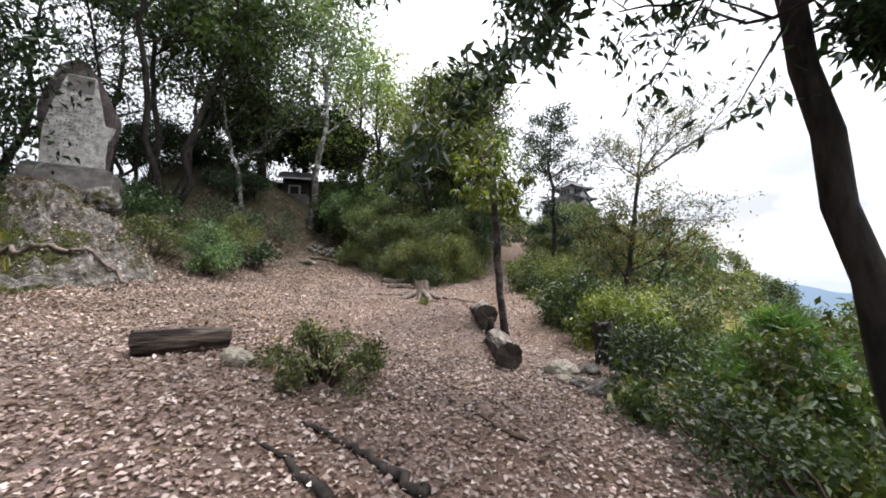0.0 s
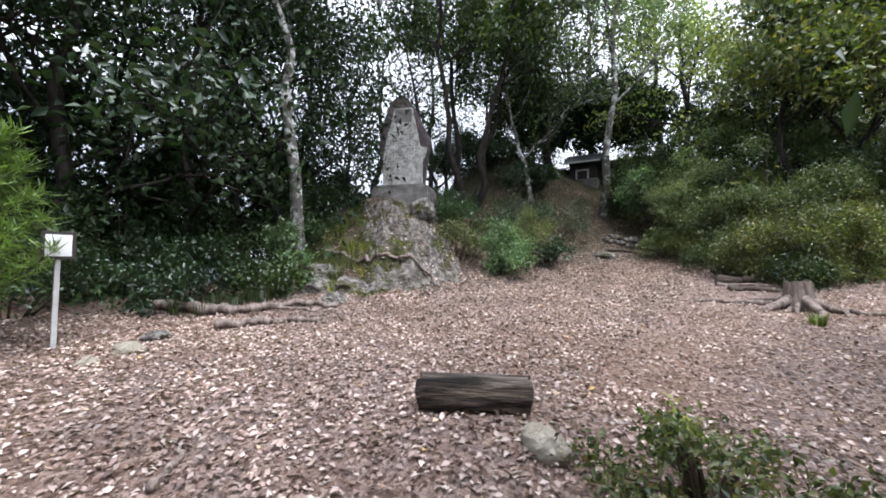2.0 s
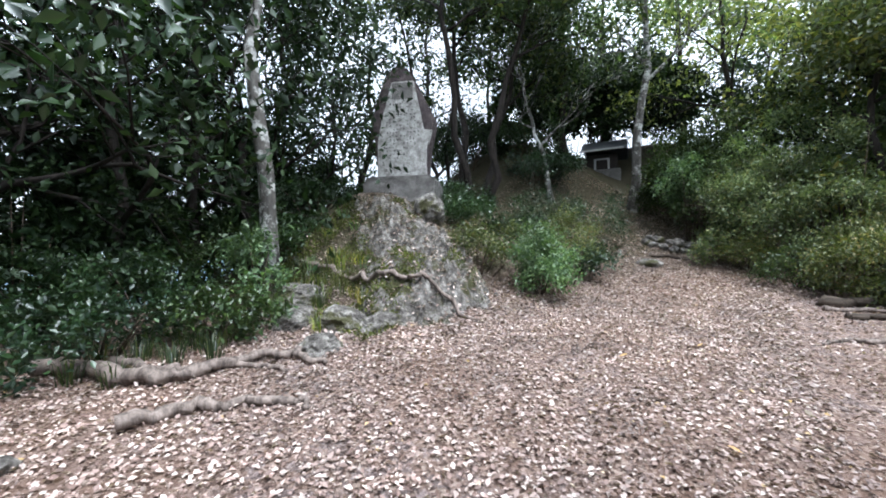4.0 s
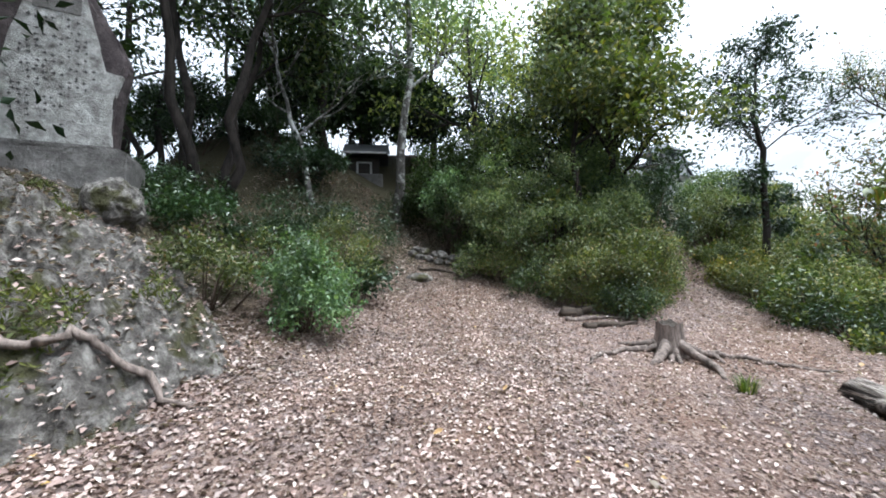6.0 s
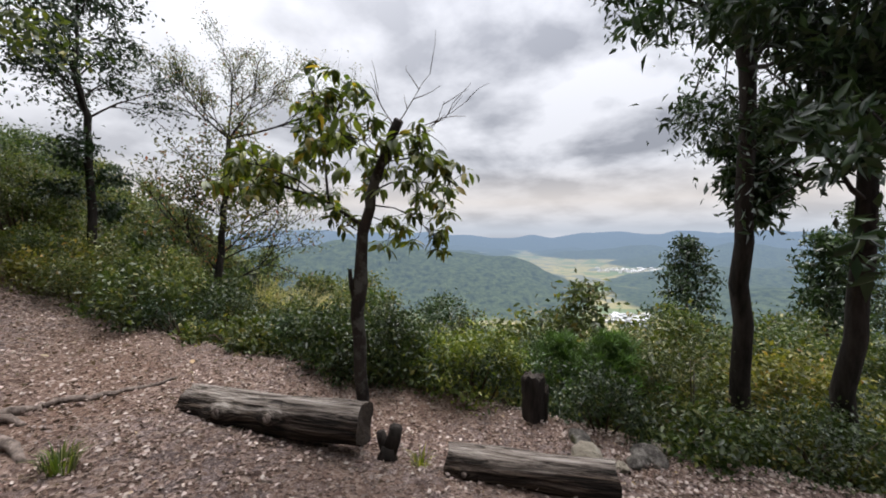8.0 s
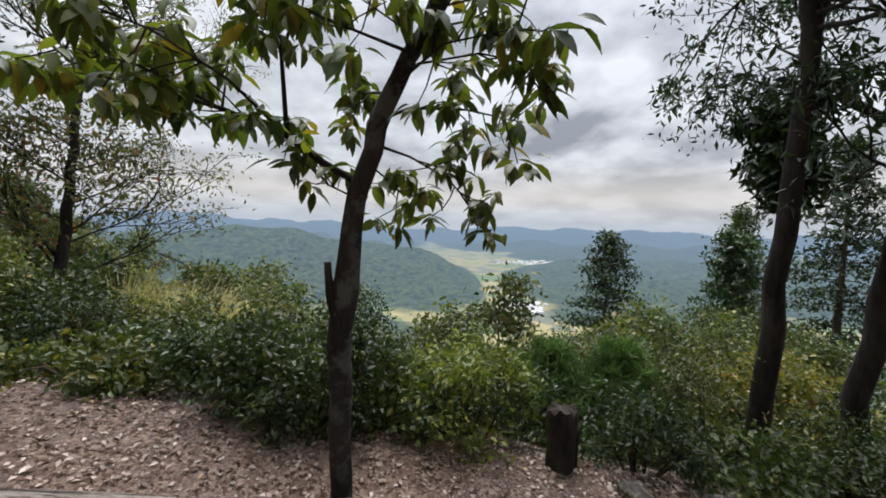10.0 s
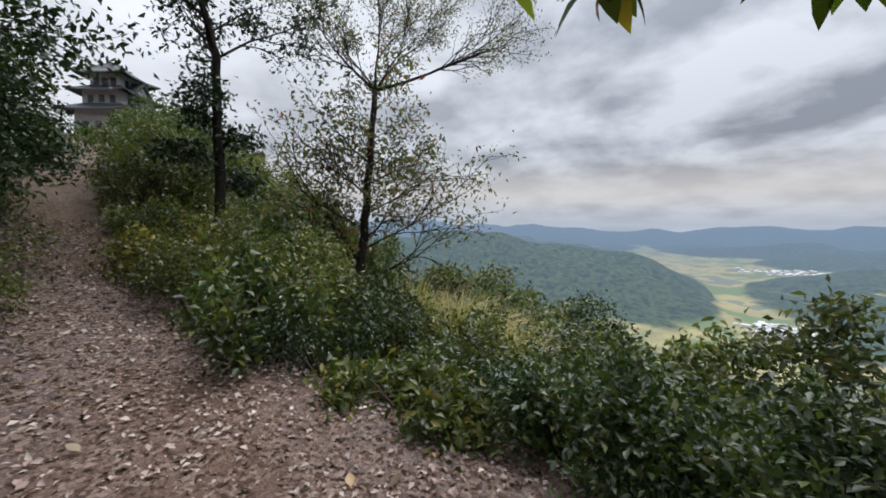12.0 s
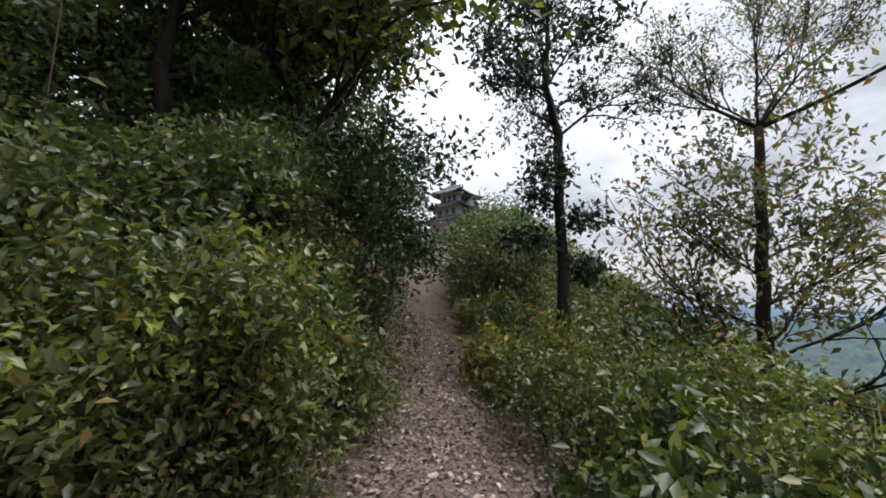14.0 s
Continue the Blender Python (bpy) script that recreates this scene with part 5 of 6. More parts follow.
def log_seat(x, y, z, length, radius, turn, label, seed, tilt=0.0, flat=0.0, knots=(), name="log_bench", squash=1.0, split=0.0):
    """A weathered log lying on the ground: deep wavy grooves, sawn ends, knots."""
    ob = thing(name, x, y, z, label, "log", "log seats of the clearing")
    ob.matrix_basis = pose(x, y, z, 0, tilt, turn)
    r = np.random.RandomState(seed)
    n, s = 56, 84
    u = np.linspace(0, 1, n + 1)[:, None]
    a = (np.arange(s) * 6.28318 / s)[None, :]
    rr = np.ones((n + 1, s))
    for k in range(30):
        c, depth, wide, ph = r.uniform(0, 6.28), r.uniform(0.02, 0.10), r.uniform(0.035, 0.07), r.uniform(0, 6.28)
        u0, u1 = sorted(r.uniform(-0.3, 1.3, 2))
        along = np.clip((u - u0) / 0.1, 0, 1) * np.clip((u1 - u) / 0.1, 0, 1) if k > 12 else 1.0
        d = a - c - 0.16 * np.sin(u * 4 + ph) - 0.06 * np.sin(u * 11 + 2 * ph)
        rr -= depth * along * np.exp(-(np.arctan2(np.sin(d), np.cos(d)) / wide) ** 2)
    rr += 0.045 * np.sin(u * 5 + seed + a) + 0.035 * np.sin(u * 9 + 3 * a + seed) + 0.02 * np.sin(9 * a + seed + 2 * np.sin(u * 6))
    for ku, ka, size in knots:
        d = a - ka
        rr += 1.1 * size / radius * np.exp(-(np.arctan2(np.sin(d), np.cos(d)) * radius / (size * 1.5)) ** 2 - ((u - ku) * length / (size * 1.9)) ** 2)
    rr += r.normal(size=rr.shape) * 0.006
    yy, zz = np.cos(a) * rr * radius, np.sin(a) * rr * radius * squash
    if split:
        # cleft along the top: a narrow flat seat over a face that leans out to the ground
        yy = yy * (1.0 - 0.28 * zz / radius)
        zz = np.minimum(zz, radius * (split + 0.02 * np.sin(9 * u + 2 * a)))
    if flat:
        zz = np.maximum(zz, -radius * flat)
    xx = (u - 0.5) * length + 0.012 * np.sin(3 * a + seed) * np.sign(u - 0.5) * (np.abs(u - 0.5) > 0.49)
    v = np.stack([np.broadcast_to(xx, rr.shape), yy, zz], -1)
    num = np.arange((n + 1) * s).reshape(n + 1, s)
    nxt = np.roll(num, -1, axis=1)
    faces = np.stack([num[:-1], nxt[:-1], nxt[1:], num[1:]], -1).reshape(-1, 4)
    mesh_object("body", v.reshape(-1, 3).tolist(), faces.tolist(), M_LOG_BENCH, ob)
    for end in (0, 1):
        bm = bmesh.new()
        inward = 0.012 if end == 0 else -0.012
        rim = [bm.verts.new(p) for p in v[-1 if end else 0].tolist()]
        mid = v[-1 if end else 0].mean(axis=0)
        hub = bm.verts.new((float(mid[0]) + inward, float(mid[1]), float(mid[2])))
        for k in range(s):
            bm.faces.new((hub, rim[k], rim[(k + 1) % s]) if end else (hub, rim[(k + 1) % s], rim[k]))
        part("end_face", bm, M_LOG_END, ob, "dark sawn log end")
    for ku, ka, size in knots:
        w = Wood(seed + 1)
        d = Vector((0.1, math.cos(ka), math.sin(ka)))
        p = Vector(((ku - 0.5) * length, math.cos(ka) * radius, math.sin(ka) * radius * squash))
        w.tube([p, p + d * size * 0.9, p + d * size * 1.25, p + d * size * 1.15], [size * 0.85, size * 0.7, size * 0.5, size * 0.2], 11, 0.25)
        mesh_object("knot", [tuple(q) for q in w.v], w.f, M_ROOT, ob)
    return ob


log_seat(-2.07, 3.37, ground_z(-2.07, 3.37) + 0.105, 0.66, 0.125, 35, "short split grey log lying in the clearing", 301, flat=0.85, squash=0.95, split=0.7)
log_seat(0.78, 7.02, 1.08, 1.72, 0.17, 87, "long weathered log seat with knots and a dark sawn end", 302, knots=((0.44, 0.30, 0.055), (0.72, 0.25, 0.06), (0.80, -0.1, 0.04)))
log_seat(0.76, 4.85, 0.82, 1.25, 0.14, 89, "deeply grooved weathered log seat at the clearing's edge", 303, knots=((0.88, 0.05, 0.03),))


def stump(name, x, y, height, radius, label, seed, roots=9, reach=0.55, mat=None, flare=1.7, hollow=True, square=False):
    """A cut tree stump with a fluted flare and roots that run out over the ground."""
    z = ground_z(x, y)
    ob = thing(name, x, y, z, label, "tree stump")
    r = np.random.RandomState(seed)
    bm = bmesh.new()
    n, s = 14, 36
    flutes = [(6.28 * k / roots + r.uniform(-0.2, 0.2), r.uniform(0.7, 1.2)) for k in range(roots)]
    rings = []
    for i in range(n + 1):
        u = i / n
        row = []
        for k in range(s):
            a = 6.28318 * k / s
            fl = sum(st * math.exp(-((math.atan2(math.sin(a - c), math.cos(a - c))) / 0.2) ** 2) for c, st in flutes)
            rr = radius * (1 + (flare - 1) * (1 - u) ** 2.0 * (0.3 + 0.9 * fl) + 0.07 * fl + 0.03 * math.sin(13 * a))
            if square:
                rr = radius * (math.cos(a + seed) ** 4 + math.sin(a + seed) ** 4) ** -0.25 * (1 + 0.10 * noise.noise(Vector((3 * math.cos(a), 3 * math.sin(a), u * 2 + seed))) + 0.05 * noise.noise(Vector((9 * math.cos(a), 9 * math.sin(a), u * 5)))) * (1.08 if 0.62 < u < 0.97 else 1.0)
            top = height * u + (0.02 * math.sin(3 * a + seed) + 0.015 * math.sin(8 * a)) * (u > 0.95)
            row.append(bm.verts.new((math.cos(a) * rr, math.sin(a) * rr, top - 0.05 * (1 - u))))
        rings.append(row)
    for i in range(n):
        for k in range(s):
            bm.faces.new((rings[i][k], rings[i][(k + 1) % s], rings[i + 1][(k + 1) % s], rings[i + 1][k]))
    body = part("body", bm, mat or M_ROOT, ob)
    body.data.polygons.foreach_set("use_smooth", [True] * len(body.data.polygons))
    bm = bmesh.new()
    c = bm.verts.new((0, 0, height - (0.05 if hollow else 0.0)))
    vs = [bm.verts.new(v.co * 1.0) for v in body.data.vertices[n * s:(n + 1) * s]]
    mid = [bm.verts.new((v.co.x * 0.55, v.co.y * 0.55, height - (0.03 if hollow else 0.0))) for v in vs]
    for k in range(s):
        bm.faces.new((vs[k], vs[(k + 1) % s], mid[(k + 1) % s], mid[k]))
        bm.faces.new((mid[k], mid[(k + 1) % s], c))
    part("cut_top", bm, M_LOG_END, ob, "dark weathered cut top")
    for k, (c0, st) in enumerate(flutes):
        if not reach:
            break
        w = Wood(seed + k)
        length = reach * st * r.uniform(0.7, 1.3)
        pts, a = [], c0
        for i in range(8):
            u = i / 7
            a += r.normal() * 0.12
            d = radius * 1.15 + length * u
            px, py = math.cos(a) * d, math.sin(a) * d
            pts.append((px, py, ground_z(x + px, y + py) - z + 0.075 * (1 - u) ** 2 + 0.012 * (1 - u) - 0.012 * u))
        w.tube(pts, [0.062 * st * (1 - 0.75 * i / 7) for i in range(8)], 8, 0.2)
        mesh_object("root", [tuple(v) for v in w.v], w.f, mat or M_ROOT, ob)
    return ob


old_stump = stump("tree_stump", -0.42, 8.92, 0.40, 0.150, "weathered grey-brown tree stump with spreading roots", 61, roots=7, reach=0.25, flare=1.75)
buttress = [
    ([(-0.36, 8.82, 0.17), (-0.29, 8.66, 0.10), (-0.21, 8.46, 0.05), (-0.22, 8.28, 0.03), (-0.30, 8.08, -0.01)], 0.062),
    ([(-0.50, 8.84, 0.16), (-0.64, 8.67, 0.08), (-0.78, 8.53, 0.02), (-0.88, 8.45, -0.02)], 0.075),
    ([(-0.44, 8.82, 0.15), (-0.45, 8.70, 0.06), (-0.45, 8.60, -0.01)], 0.042),
    ([(-0.56, 8.96, 0.12), (-0.78, 9.02, 0.05), (-1.0, 9.12, -0.01)], 0.05),
    ([(-0.28, 8.92, 0.13), (-0.10, 8.80, 0.06), (0.03, 8.72, 0.03), (0.04, 8.60, -0.01)], 0.048),
]
for k, (line, thick) in enumerate(buttress):
    bw = Wood(160 + k)
    pts = [Vector((px - old_stump.location.x, py - old_stump.location.y, ground_z(px, py) + h - old_stump.location.z)) for px, py, h in line]
    fine = [pts[i].lerp(pts[i + 1], q / 3) for i in range(len(pts) - 1) for q in range(3)] + [pts[-1]]
    bw.tube(fine, [thick * (1 - 0.6 * i / len(fine)) for i in range(len(fine))], 10, 0.14)
    mesh_object("root", [tuple(v) for v in bw.v], bw.f, M_ROOT, old_stump)
stump("cut_stump", 1.95, 4.76, 0.47, 0.098, "dark square-cut stump at the brink", 62, roots=5, reach=0, mat=M_BARK, hollow=False, square=True)
stump("cut_stump", 2.03, 4.68, 0.36, 0.08, "lower dark cut stump beside the taller one", 63, roots=5, reach=0, mat=M_BARK, hollow=False, square=True)
fork = thing("forked_stump", 0.76, 5.98, ground_z(0.76, 5.98) - 0.03, "small dark forked stump at the end of the log", "tree stump")
fw = Wood(64)
fw.tube([(0, 0, 0), (0, -0.01, 0.08), (0, -0.02, 0.15)], [0.10, 0.075, 0.07], 10, 0.25)
fw.tube([(0, -0.02, 0.11), (0.01, -0.06, 0.22), (0.0, -0.075, 0.31)], [0.062, 0.055, 0.05], 9, 0.25)
mesh_object("body", [tuple(q) for q in fw.v], fw.f, M_BARK, fork)
fw = Wood(65)
fw.tube([(0, 0.0, 0.10), (0.02, 0.05, 0.19), (0.02, 0.065, 0.25)], [0.055, 0.045, 0.035], 9, 0.25)
mesh_object("prong", [tuple(q) for q in fw.v], fw.f, M_BARK, fork)


def root_line(points, thick, label, seed, name="surface_root", mat=None, sink=0.35, group="roots on the ground"):
    """A root that snakes over the ground, half sunk in it."""
    r = np.random.RandomState(seed)
    ctrl = [Vector((x, y, 0)) for x, y in points]
    ob = thing(name, ctrl[0].x, ctrl[0].y, ground_z(ctrl[0].x, ctrl[0].y), label, "root", group)
    w = Wood(seed)
    pts, n = [], 6
    for i in range(len(ctrl) - 1):
        p0, p1, p2, p3 = ctrl[max(i - 1, 0)], ctrl[i], ctrl[i + 1], ctrl[min(i + 2, len(ctrl) - 1)]
        for s in range(n):
            t = s / n
            q = 0.5 * ((2 * p1) + (p2 - p0) * t + (2 * p0 - 5 * p1 + 4 * p2 - p3) * t * t + (3 * p1 - p0 - 3 * p2 + p3) * t ** 3)
            pts.append(q + Vector((*(r.normal(size=2) * thick * 0.5), 0)))
    pts.append(ctrl[-1])
    m = len(pts)
    rad = [thick * (1 - 0.65 * i / m) * (0.85 + 0.3 * r.rand()) for i in range(m)]
    out = [Vector((p.x, p.y, (max([ground_z(p.x, p.y)] + [crag_height(p.x + dx, p.y + dy) for dx, dy in ((0, 0), (0.06, 0), (-0.06, 0), (0, 0.06), (0, -0.06))]) - 0.02 if p.x < -4.7 and 5.0 < p.y < 8.4 else ground_z(p.x, p.y)) + rad[i] * (0.7 - sink + 0.35 * math.sin(i * 0.9 + seed)))) - ob.matrix_basis.translation for i, p in enumerate(pts)]
    for _ in range(2):
        for i in range(1, m - 1):
            out[i].z = max(out[i].z, (out[i - 1].z + out[i].z + out[i + 1].z) / 3)
    w.tube(out, rad, 8, 0.25)
    mesh_object("wood", [tuple(v) for v in w.v], w.f, mat or M_ROOT, ob)
    return ob


root_line([(-8.0, 6.15), (-7.2, 6.24), (-6.5, 6.18), (-6.03, 6.16), (-5.76, 6.3), (-5.54, 6.48), (-5.16, 6.57), (-4.85, 6.63)], 0.05, "long pale root winding down the rocky bank", 81, sink=0.0)
root_line([(-7.4, 3.0), (-7.05, 3.26), (-6.6, 3.42), (-6.27, 3.66), (-6.2, 4.07), (-6.1, 4.5), (-5.9, 4.66), (-5.5, 4.72)], 0.085, "thick weathered root along the foot of the bank", 82, sink=-0.3)
root_line([(-7.3, 3.5), (-6.7, 3.7), (-6.35, 4.0), (-6.0, 4.35), (-5.7, 4.45)], 0.05, "weathered root running beside the thick one", 95, sink=0.1)
root_line([(-5.66, 3.2), (-5.58, 3.6), (-5.36, 3.85), (-5.08, 4.1), (-4.85, 4.17)], 0.06, "half-buried pale root in the leaf litter", 83, sink=0.0)
root_line([(-7.3, 4.2), (-7.4, 4.5), (-7.9, 5.05)], 0.03, "thin twisted root at the bank's foot", 84, sink=-0.4)
root_line([(-0.04, 2.12), (-0.22, 2.24), (-0.42, 2.37), (-0.62, 2.49), (-0.81, 2.57)], 0.033, "dark root breaking the ground near the small shrub", 85, mat=M_BARK, sink=0.1)
root_line([(-0.45, 1.97), (-0.61, 2.07), (-0.79, 2.25), (-0.99, 2.38)], 0.027, "short dark root among the leaves", 86, mat=M_BARK, sink=0.1)
root_line([(0.6, 2.66), (0.48, 2.78), (0.34, 2.94), (0.21, 3.1)], 0.02, "dark stick-like root in the litter", 87, mat=M_BARK_BROWN, sink=0.0)
root_line([(-0.3, 8.95), (-0.05, 8.85), (0.24, 8.78), (0.45, 8.63), (0.8, 8.5), (1.16, 8.36)], 0.045, "long root running from the stump across the path", 88)
root_line([(-2.83, 1.94), (-2.95, 2.05), (-3.11, 2.15), (-3.35, 2.1)], 0.025, "bleached fallen stick in the leaves", 89, name="fallen_stick", group="sticks on the ground")
root_line([(-0.7, 8.95), (-1.0, 8.85), (-1.27, 8.66), (-1.5, 8.45), (-1.65, 8.25)], 0.04, "pale root curving out from the stump", 96, sink=0.0)
root_line([(-1.46, 10.1), (-1.0, 10.3), (-0.46, 10.5)], 0.085, "split rotten log lying at the thicket's foot", 90, name="rotten_log", mat=M_LOG, sink=0.0)
root_line([(-1.25, 9.62), (-0.85, 9.72), (-0.42, 9.88)], 0.055, "broken piece of rotten wood", 91, name="rotten_log", mat=M_LOG, sink=0.0)
root_line([(-1.42, 9.85), (-1.0, 10.0), (-0.5, 10.12)], 0.04, "pale split branch lying between rotten logs", 97, name="rotten_log", sink=0.0)
root_line([(-3.9, 11.8), (-3.5, 11.9), (-3.2, 11.95)], 0.05, "log set across the slope as a step", 92, name="log_step", mat=M_LOG, sink=0.1)
root_line([(-2.9, 5.8), (-2.75, 5.85), (-2.6, 5.82)], 0.014, "dark fallen twig on the leaf litter", 93, name="fallen_stick", mat=M_BARK_BROWN, group="sticks on the ground")
root_line([(1.5, 2.93), (1.28, 2.79), (1.1, 2.55), (1.01, 2.27)], 0.016, "pale curved stick at the edge", 94, name="fallen_stick", group="sticks on the ground")

# ---------------------------------------------------------------- the stone monument
mon = thing("stone_monument", -8.18, 8.62, 3.16, "tall weathered stone monument with carved columns on a stone plinth", "monument", turn=28)


def slab(outline, y0, y1, bevel=0.02):
    bm = bmesh.new()
    front = [bm.verts.new((x, y0, z)) for x, z in outline]
    f = bm.faces.new(front)
    ext = bmesh.ops.extrude_face_region(bm, geom=[f])
    for v in [e for e in ext["geom"] if isinstance(e, bmesh.types.BMVert)]:
        v.co.y = y1
    bmesh.ops.recalc_face_normals(bm, faces=bm.faces)
    if bevel:
        bmesh.ops.bevel(bm, geom=[e for e in bm.edges if not e.is_boundary], offset=bevel, segments=2, affect="EDGES")
    return bm


def roughen(bm, amount, scale, seed):
    for v in bm.verts:
        v.co += Vector((noise.noise(v.co * scale + Vector((seed, 0, 0))), noise.noise(v.co * scale + Vector((0, seed, 0))), noise.noise(v.co * scale + Vector((0, 0, seed))))) * amount
    return bm


body_line = [(-0.56, 0), (0.57, 0), (0.61, 0.5), (0.66, 0.82), (0.73, 1.05), (0.70, 1.2), (0.60, 1.38), (0.48, 1.6), (0.36, 1.82), (0.22, 2.06), (0.08, 2.24), (-0.06, 2.30), (-0.20, 2.25), (-0.34, 2.11), (-0.47, 1.92), (-0.60, 1.6), (-0.67, 1.3), (-0.68, 1.05), (-0.63, 0.6)]
TALL = 1.1
face_line = [(-0.56, 0.02), (0.55, 0.02), (0.54, 0.25), (0.57, 0.6), (0.68, 0.92), (0.50, 0.96), (0.44, 1.2), (0.36, 1.5), (0.26, 1.93), (-0.24, 1.93), (-0.36, 1.5), (-0.45, 1.25), (-0.55, 0.75)]
up0 = 0.85
bm = slab([(x, z * TALL + up0) for x, z in body_line], -0.14, 0.16, 0.05)
part("body", roughen(bm, 0.03, 3, 5), M_STELE_DARK, mon, "dark rough stone slab")
part("carved_face", slab([(x, z * TALL + up0) for x, z in face_line], -0.165, -0.10, 0.012), M_STELE, mon, "pale dressed front face")
part("title_panel", slab([(-0.23, 1.74 + up0), (0.24, 1.72 + up0), (0.25, 2.08 + up0), (-0.22, 2.10 + up0)], -0.172, -0.15, 0.004), M_PLINTH, mon, "worn title panel above the columns")
bm = bmesh.new()
rc = np.random.RandomState(4)
for c in range(11):
    for k in range(19):
        if rc.rand() < 0.12:
            continue
        x0, z0 = -0.42 + c * 0.078 + rc.normal() * 0.008, 1.63 - k * 0.079 + rc.normal() * 0.01 + up0
        if abs(x0) > 0.55 - 0.17 * (z0 - up0) or (x0 > 0.12 and z0 - up0 < 0.75) or rc.rand() < 0.2:
            continue
        sx, sz = rc.uniform(0.014, 0.026), rc.uniform(0.014, 0.028)
        bmesh.ops.create_cube(bm, size=1.0, matrix=Matrix.Translation((x0, -0.168, z0)) @ Matrix.Diagonal((sx * 2, 0.008, sz * 0.5, 1)))
        bmesh.ops.create_cube(bm, size=1.0, matrix=Matrix.Translation((x0 + rc.uniform(-0.01, 0.01), -0.168, z0)) @ Matrix.Diagonal((sx * 0.5, 0.0075, sz * 1.9, 1)))
tagged(part("inscription", bm, M_CARVE, mon, "worn columns of carved characters"), kind="stuff")
bm = slab([(-0.82, 0.28), (0.78, 0.25), (0.80, 0.78), (0.62, 0.86), (-0.7, 0.86), (-0.84, 0.8)], -0.36, 0.40, 0.05)
part("plinth", roughen(bm, 0.03, 4, 2), M_PLINTH, mon, "rough grey stone plinth")
bm = slab([(-0.95, -0.2), (0.95, -0.25), (0.85, 0.3), (-0.85, 0.3)], -0.5, 0.55, 0.06)
part("footing", roughen(bm, 0.05, 4, 8), M_ROCK, mon, "mossy stone footing")

# ---------------------------------------------------------------- the wayside shrine
sh = thing("wayside_shrine", -5.95, 15.7, ground_z(-5.95, 15.7) - 0.1, "small dark wooden shrine with a pale framed door", "shrine", turn=12)


def box_part(name, cx, cy, cz, sx, sy, sz, mat, parent, bevel=0.01, label=""):
    bm = bmesh.new()
    bmesh.ops.create_cube(bm, size=1.0, matrix=Matrix.Translation((cx, cy, cz)) @ Matrix.Diagonal((sx, sy, sz, 1)))
    if bevel:
        bmesh.ops.bevel(bm, geom=bm.edges[:], offset=bevel, segments=1, affect="EDGES")
    return part(name, bm, mat, parent, label)


gs = 4.58 - sh.matrix_basis.translation.z
box_part("base", 0, 0, gs / 2, 1.1, 1.0, gs, M_PLINTH, sh, 0.03, "stone base")
box_part("wall", 0, 0, gs + 0.5, 0.9, 0.8, 1.0, M_DARKWOOD, sh)
for dx in (-0.2, 0.2):
    box_part("door_stile", dx, -0.42, gs + 0.5, 0.06, 0.05, 0.72, M_GREYWOOD, sh, 0.005, "pale timber stile")
for dz in (0.16, 0.45, 0.84):
    box_part("door_rail", 0, -0.42, gs + dz, 0.34, 0.04, 0.05, M_GREYWOOD, sh, 0.005, "pale timber rail")
box_part("offering_shelf", 0, -0.5, gs + 0.08, 0.5, 0.16, 0.08, M_GREYWOOD, sh, 0.005)
for s in (-1, 1):
    bm = slab([(0.0, 1.45 + gs), (s * 0.78, 1.02 + gs), (s * 0.78, 1.08 + gs), (0.0, 1.52 + gs)], -0.75, 0.6, 0.01)
    part("roof_slope", bm, M_TILE, sh).matrix_basis = pose(0, 0, 0, 0, 0, 90)
box_part("eave_board", 0, -0.80, gs + 1.05, 1.3, 0.04, 0.05, M_GREYWOOD, sh, 0.005, "pale eave board")

# ---------------------------------------------------------------- the castle-shaped lookout on the ridge
ct = thing("castle_lookout", 9.5, 27.9, ground_z(9.5, 27.9) - 0.3, "small white castle tower with grey tiled tiered roofs", "building", turn=28)
zb = ct.matrix_basis.translation.z
ct.matrix_basis = ct.matrix_basis @ Matrix.Scale(0.82, 4)


def hip_roof(name, cz, half_x, half_y, in_x, in_y, rise, parent):
    """A flared tiled roof skirt with upturned corners and a thick eave."""
    v, f = [], []
    n = 8
    lo = cz - zb
    for side in range(4):
        for i in range(n + 1):
            u = -1 + 2 * i / n
            for j, (hx, hy, z) in enumerate([(half_x, half_y, lo - 0.08), (half_x, half_y, lo), ((half_x + in_x) * 0.52, (half_y + in_y) * 0.52, lo + rise * 0.36), (in_x, in_y, lo + rise)]):
                lift = 0.13 * abs(u) ** 3 * (j < 2) + 0.04 * abs(u) ** 3 * (j == 2)
                p = [(u * hx, -hy), (hx, u * hy), (-u * hx, hy), (-hx, -u * hy)][side]
                v.append((p[0], p[1], z + lift))
        b0 = side * (n + 1) * 4
        for i in range(n):
            for j in range(3):
                a = b0 + i * 4 + j
                f.append((a, a + 4, a + 5, a + 1))
    ob = mesh_object(name, v, f, M_TILE, parent, False)
    return ob


def gable(cx, cy, cz, width, height, depth, turn, parent):
    bm = slab([(-width / 2, 0), (width / 2, 0), (0, height)], 0, depth, 0)
    ob = part("gable", bm, M_CASTLE, parent, "white plastered gable")
    ob.matrix_basis = pose(cx, cy, cz - zb, 0, 0, turn)
    for s in (-1, 1):
        bm = slab([(s * (width / 2 + 0.16), -0.10), (0, height + 0.04), (0, height + 0.14), (s * (width / 2 + 0.2), 0.0)], -0.14, depth, 0)
        part("gable_roof", bm, M_TILE, ob)


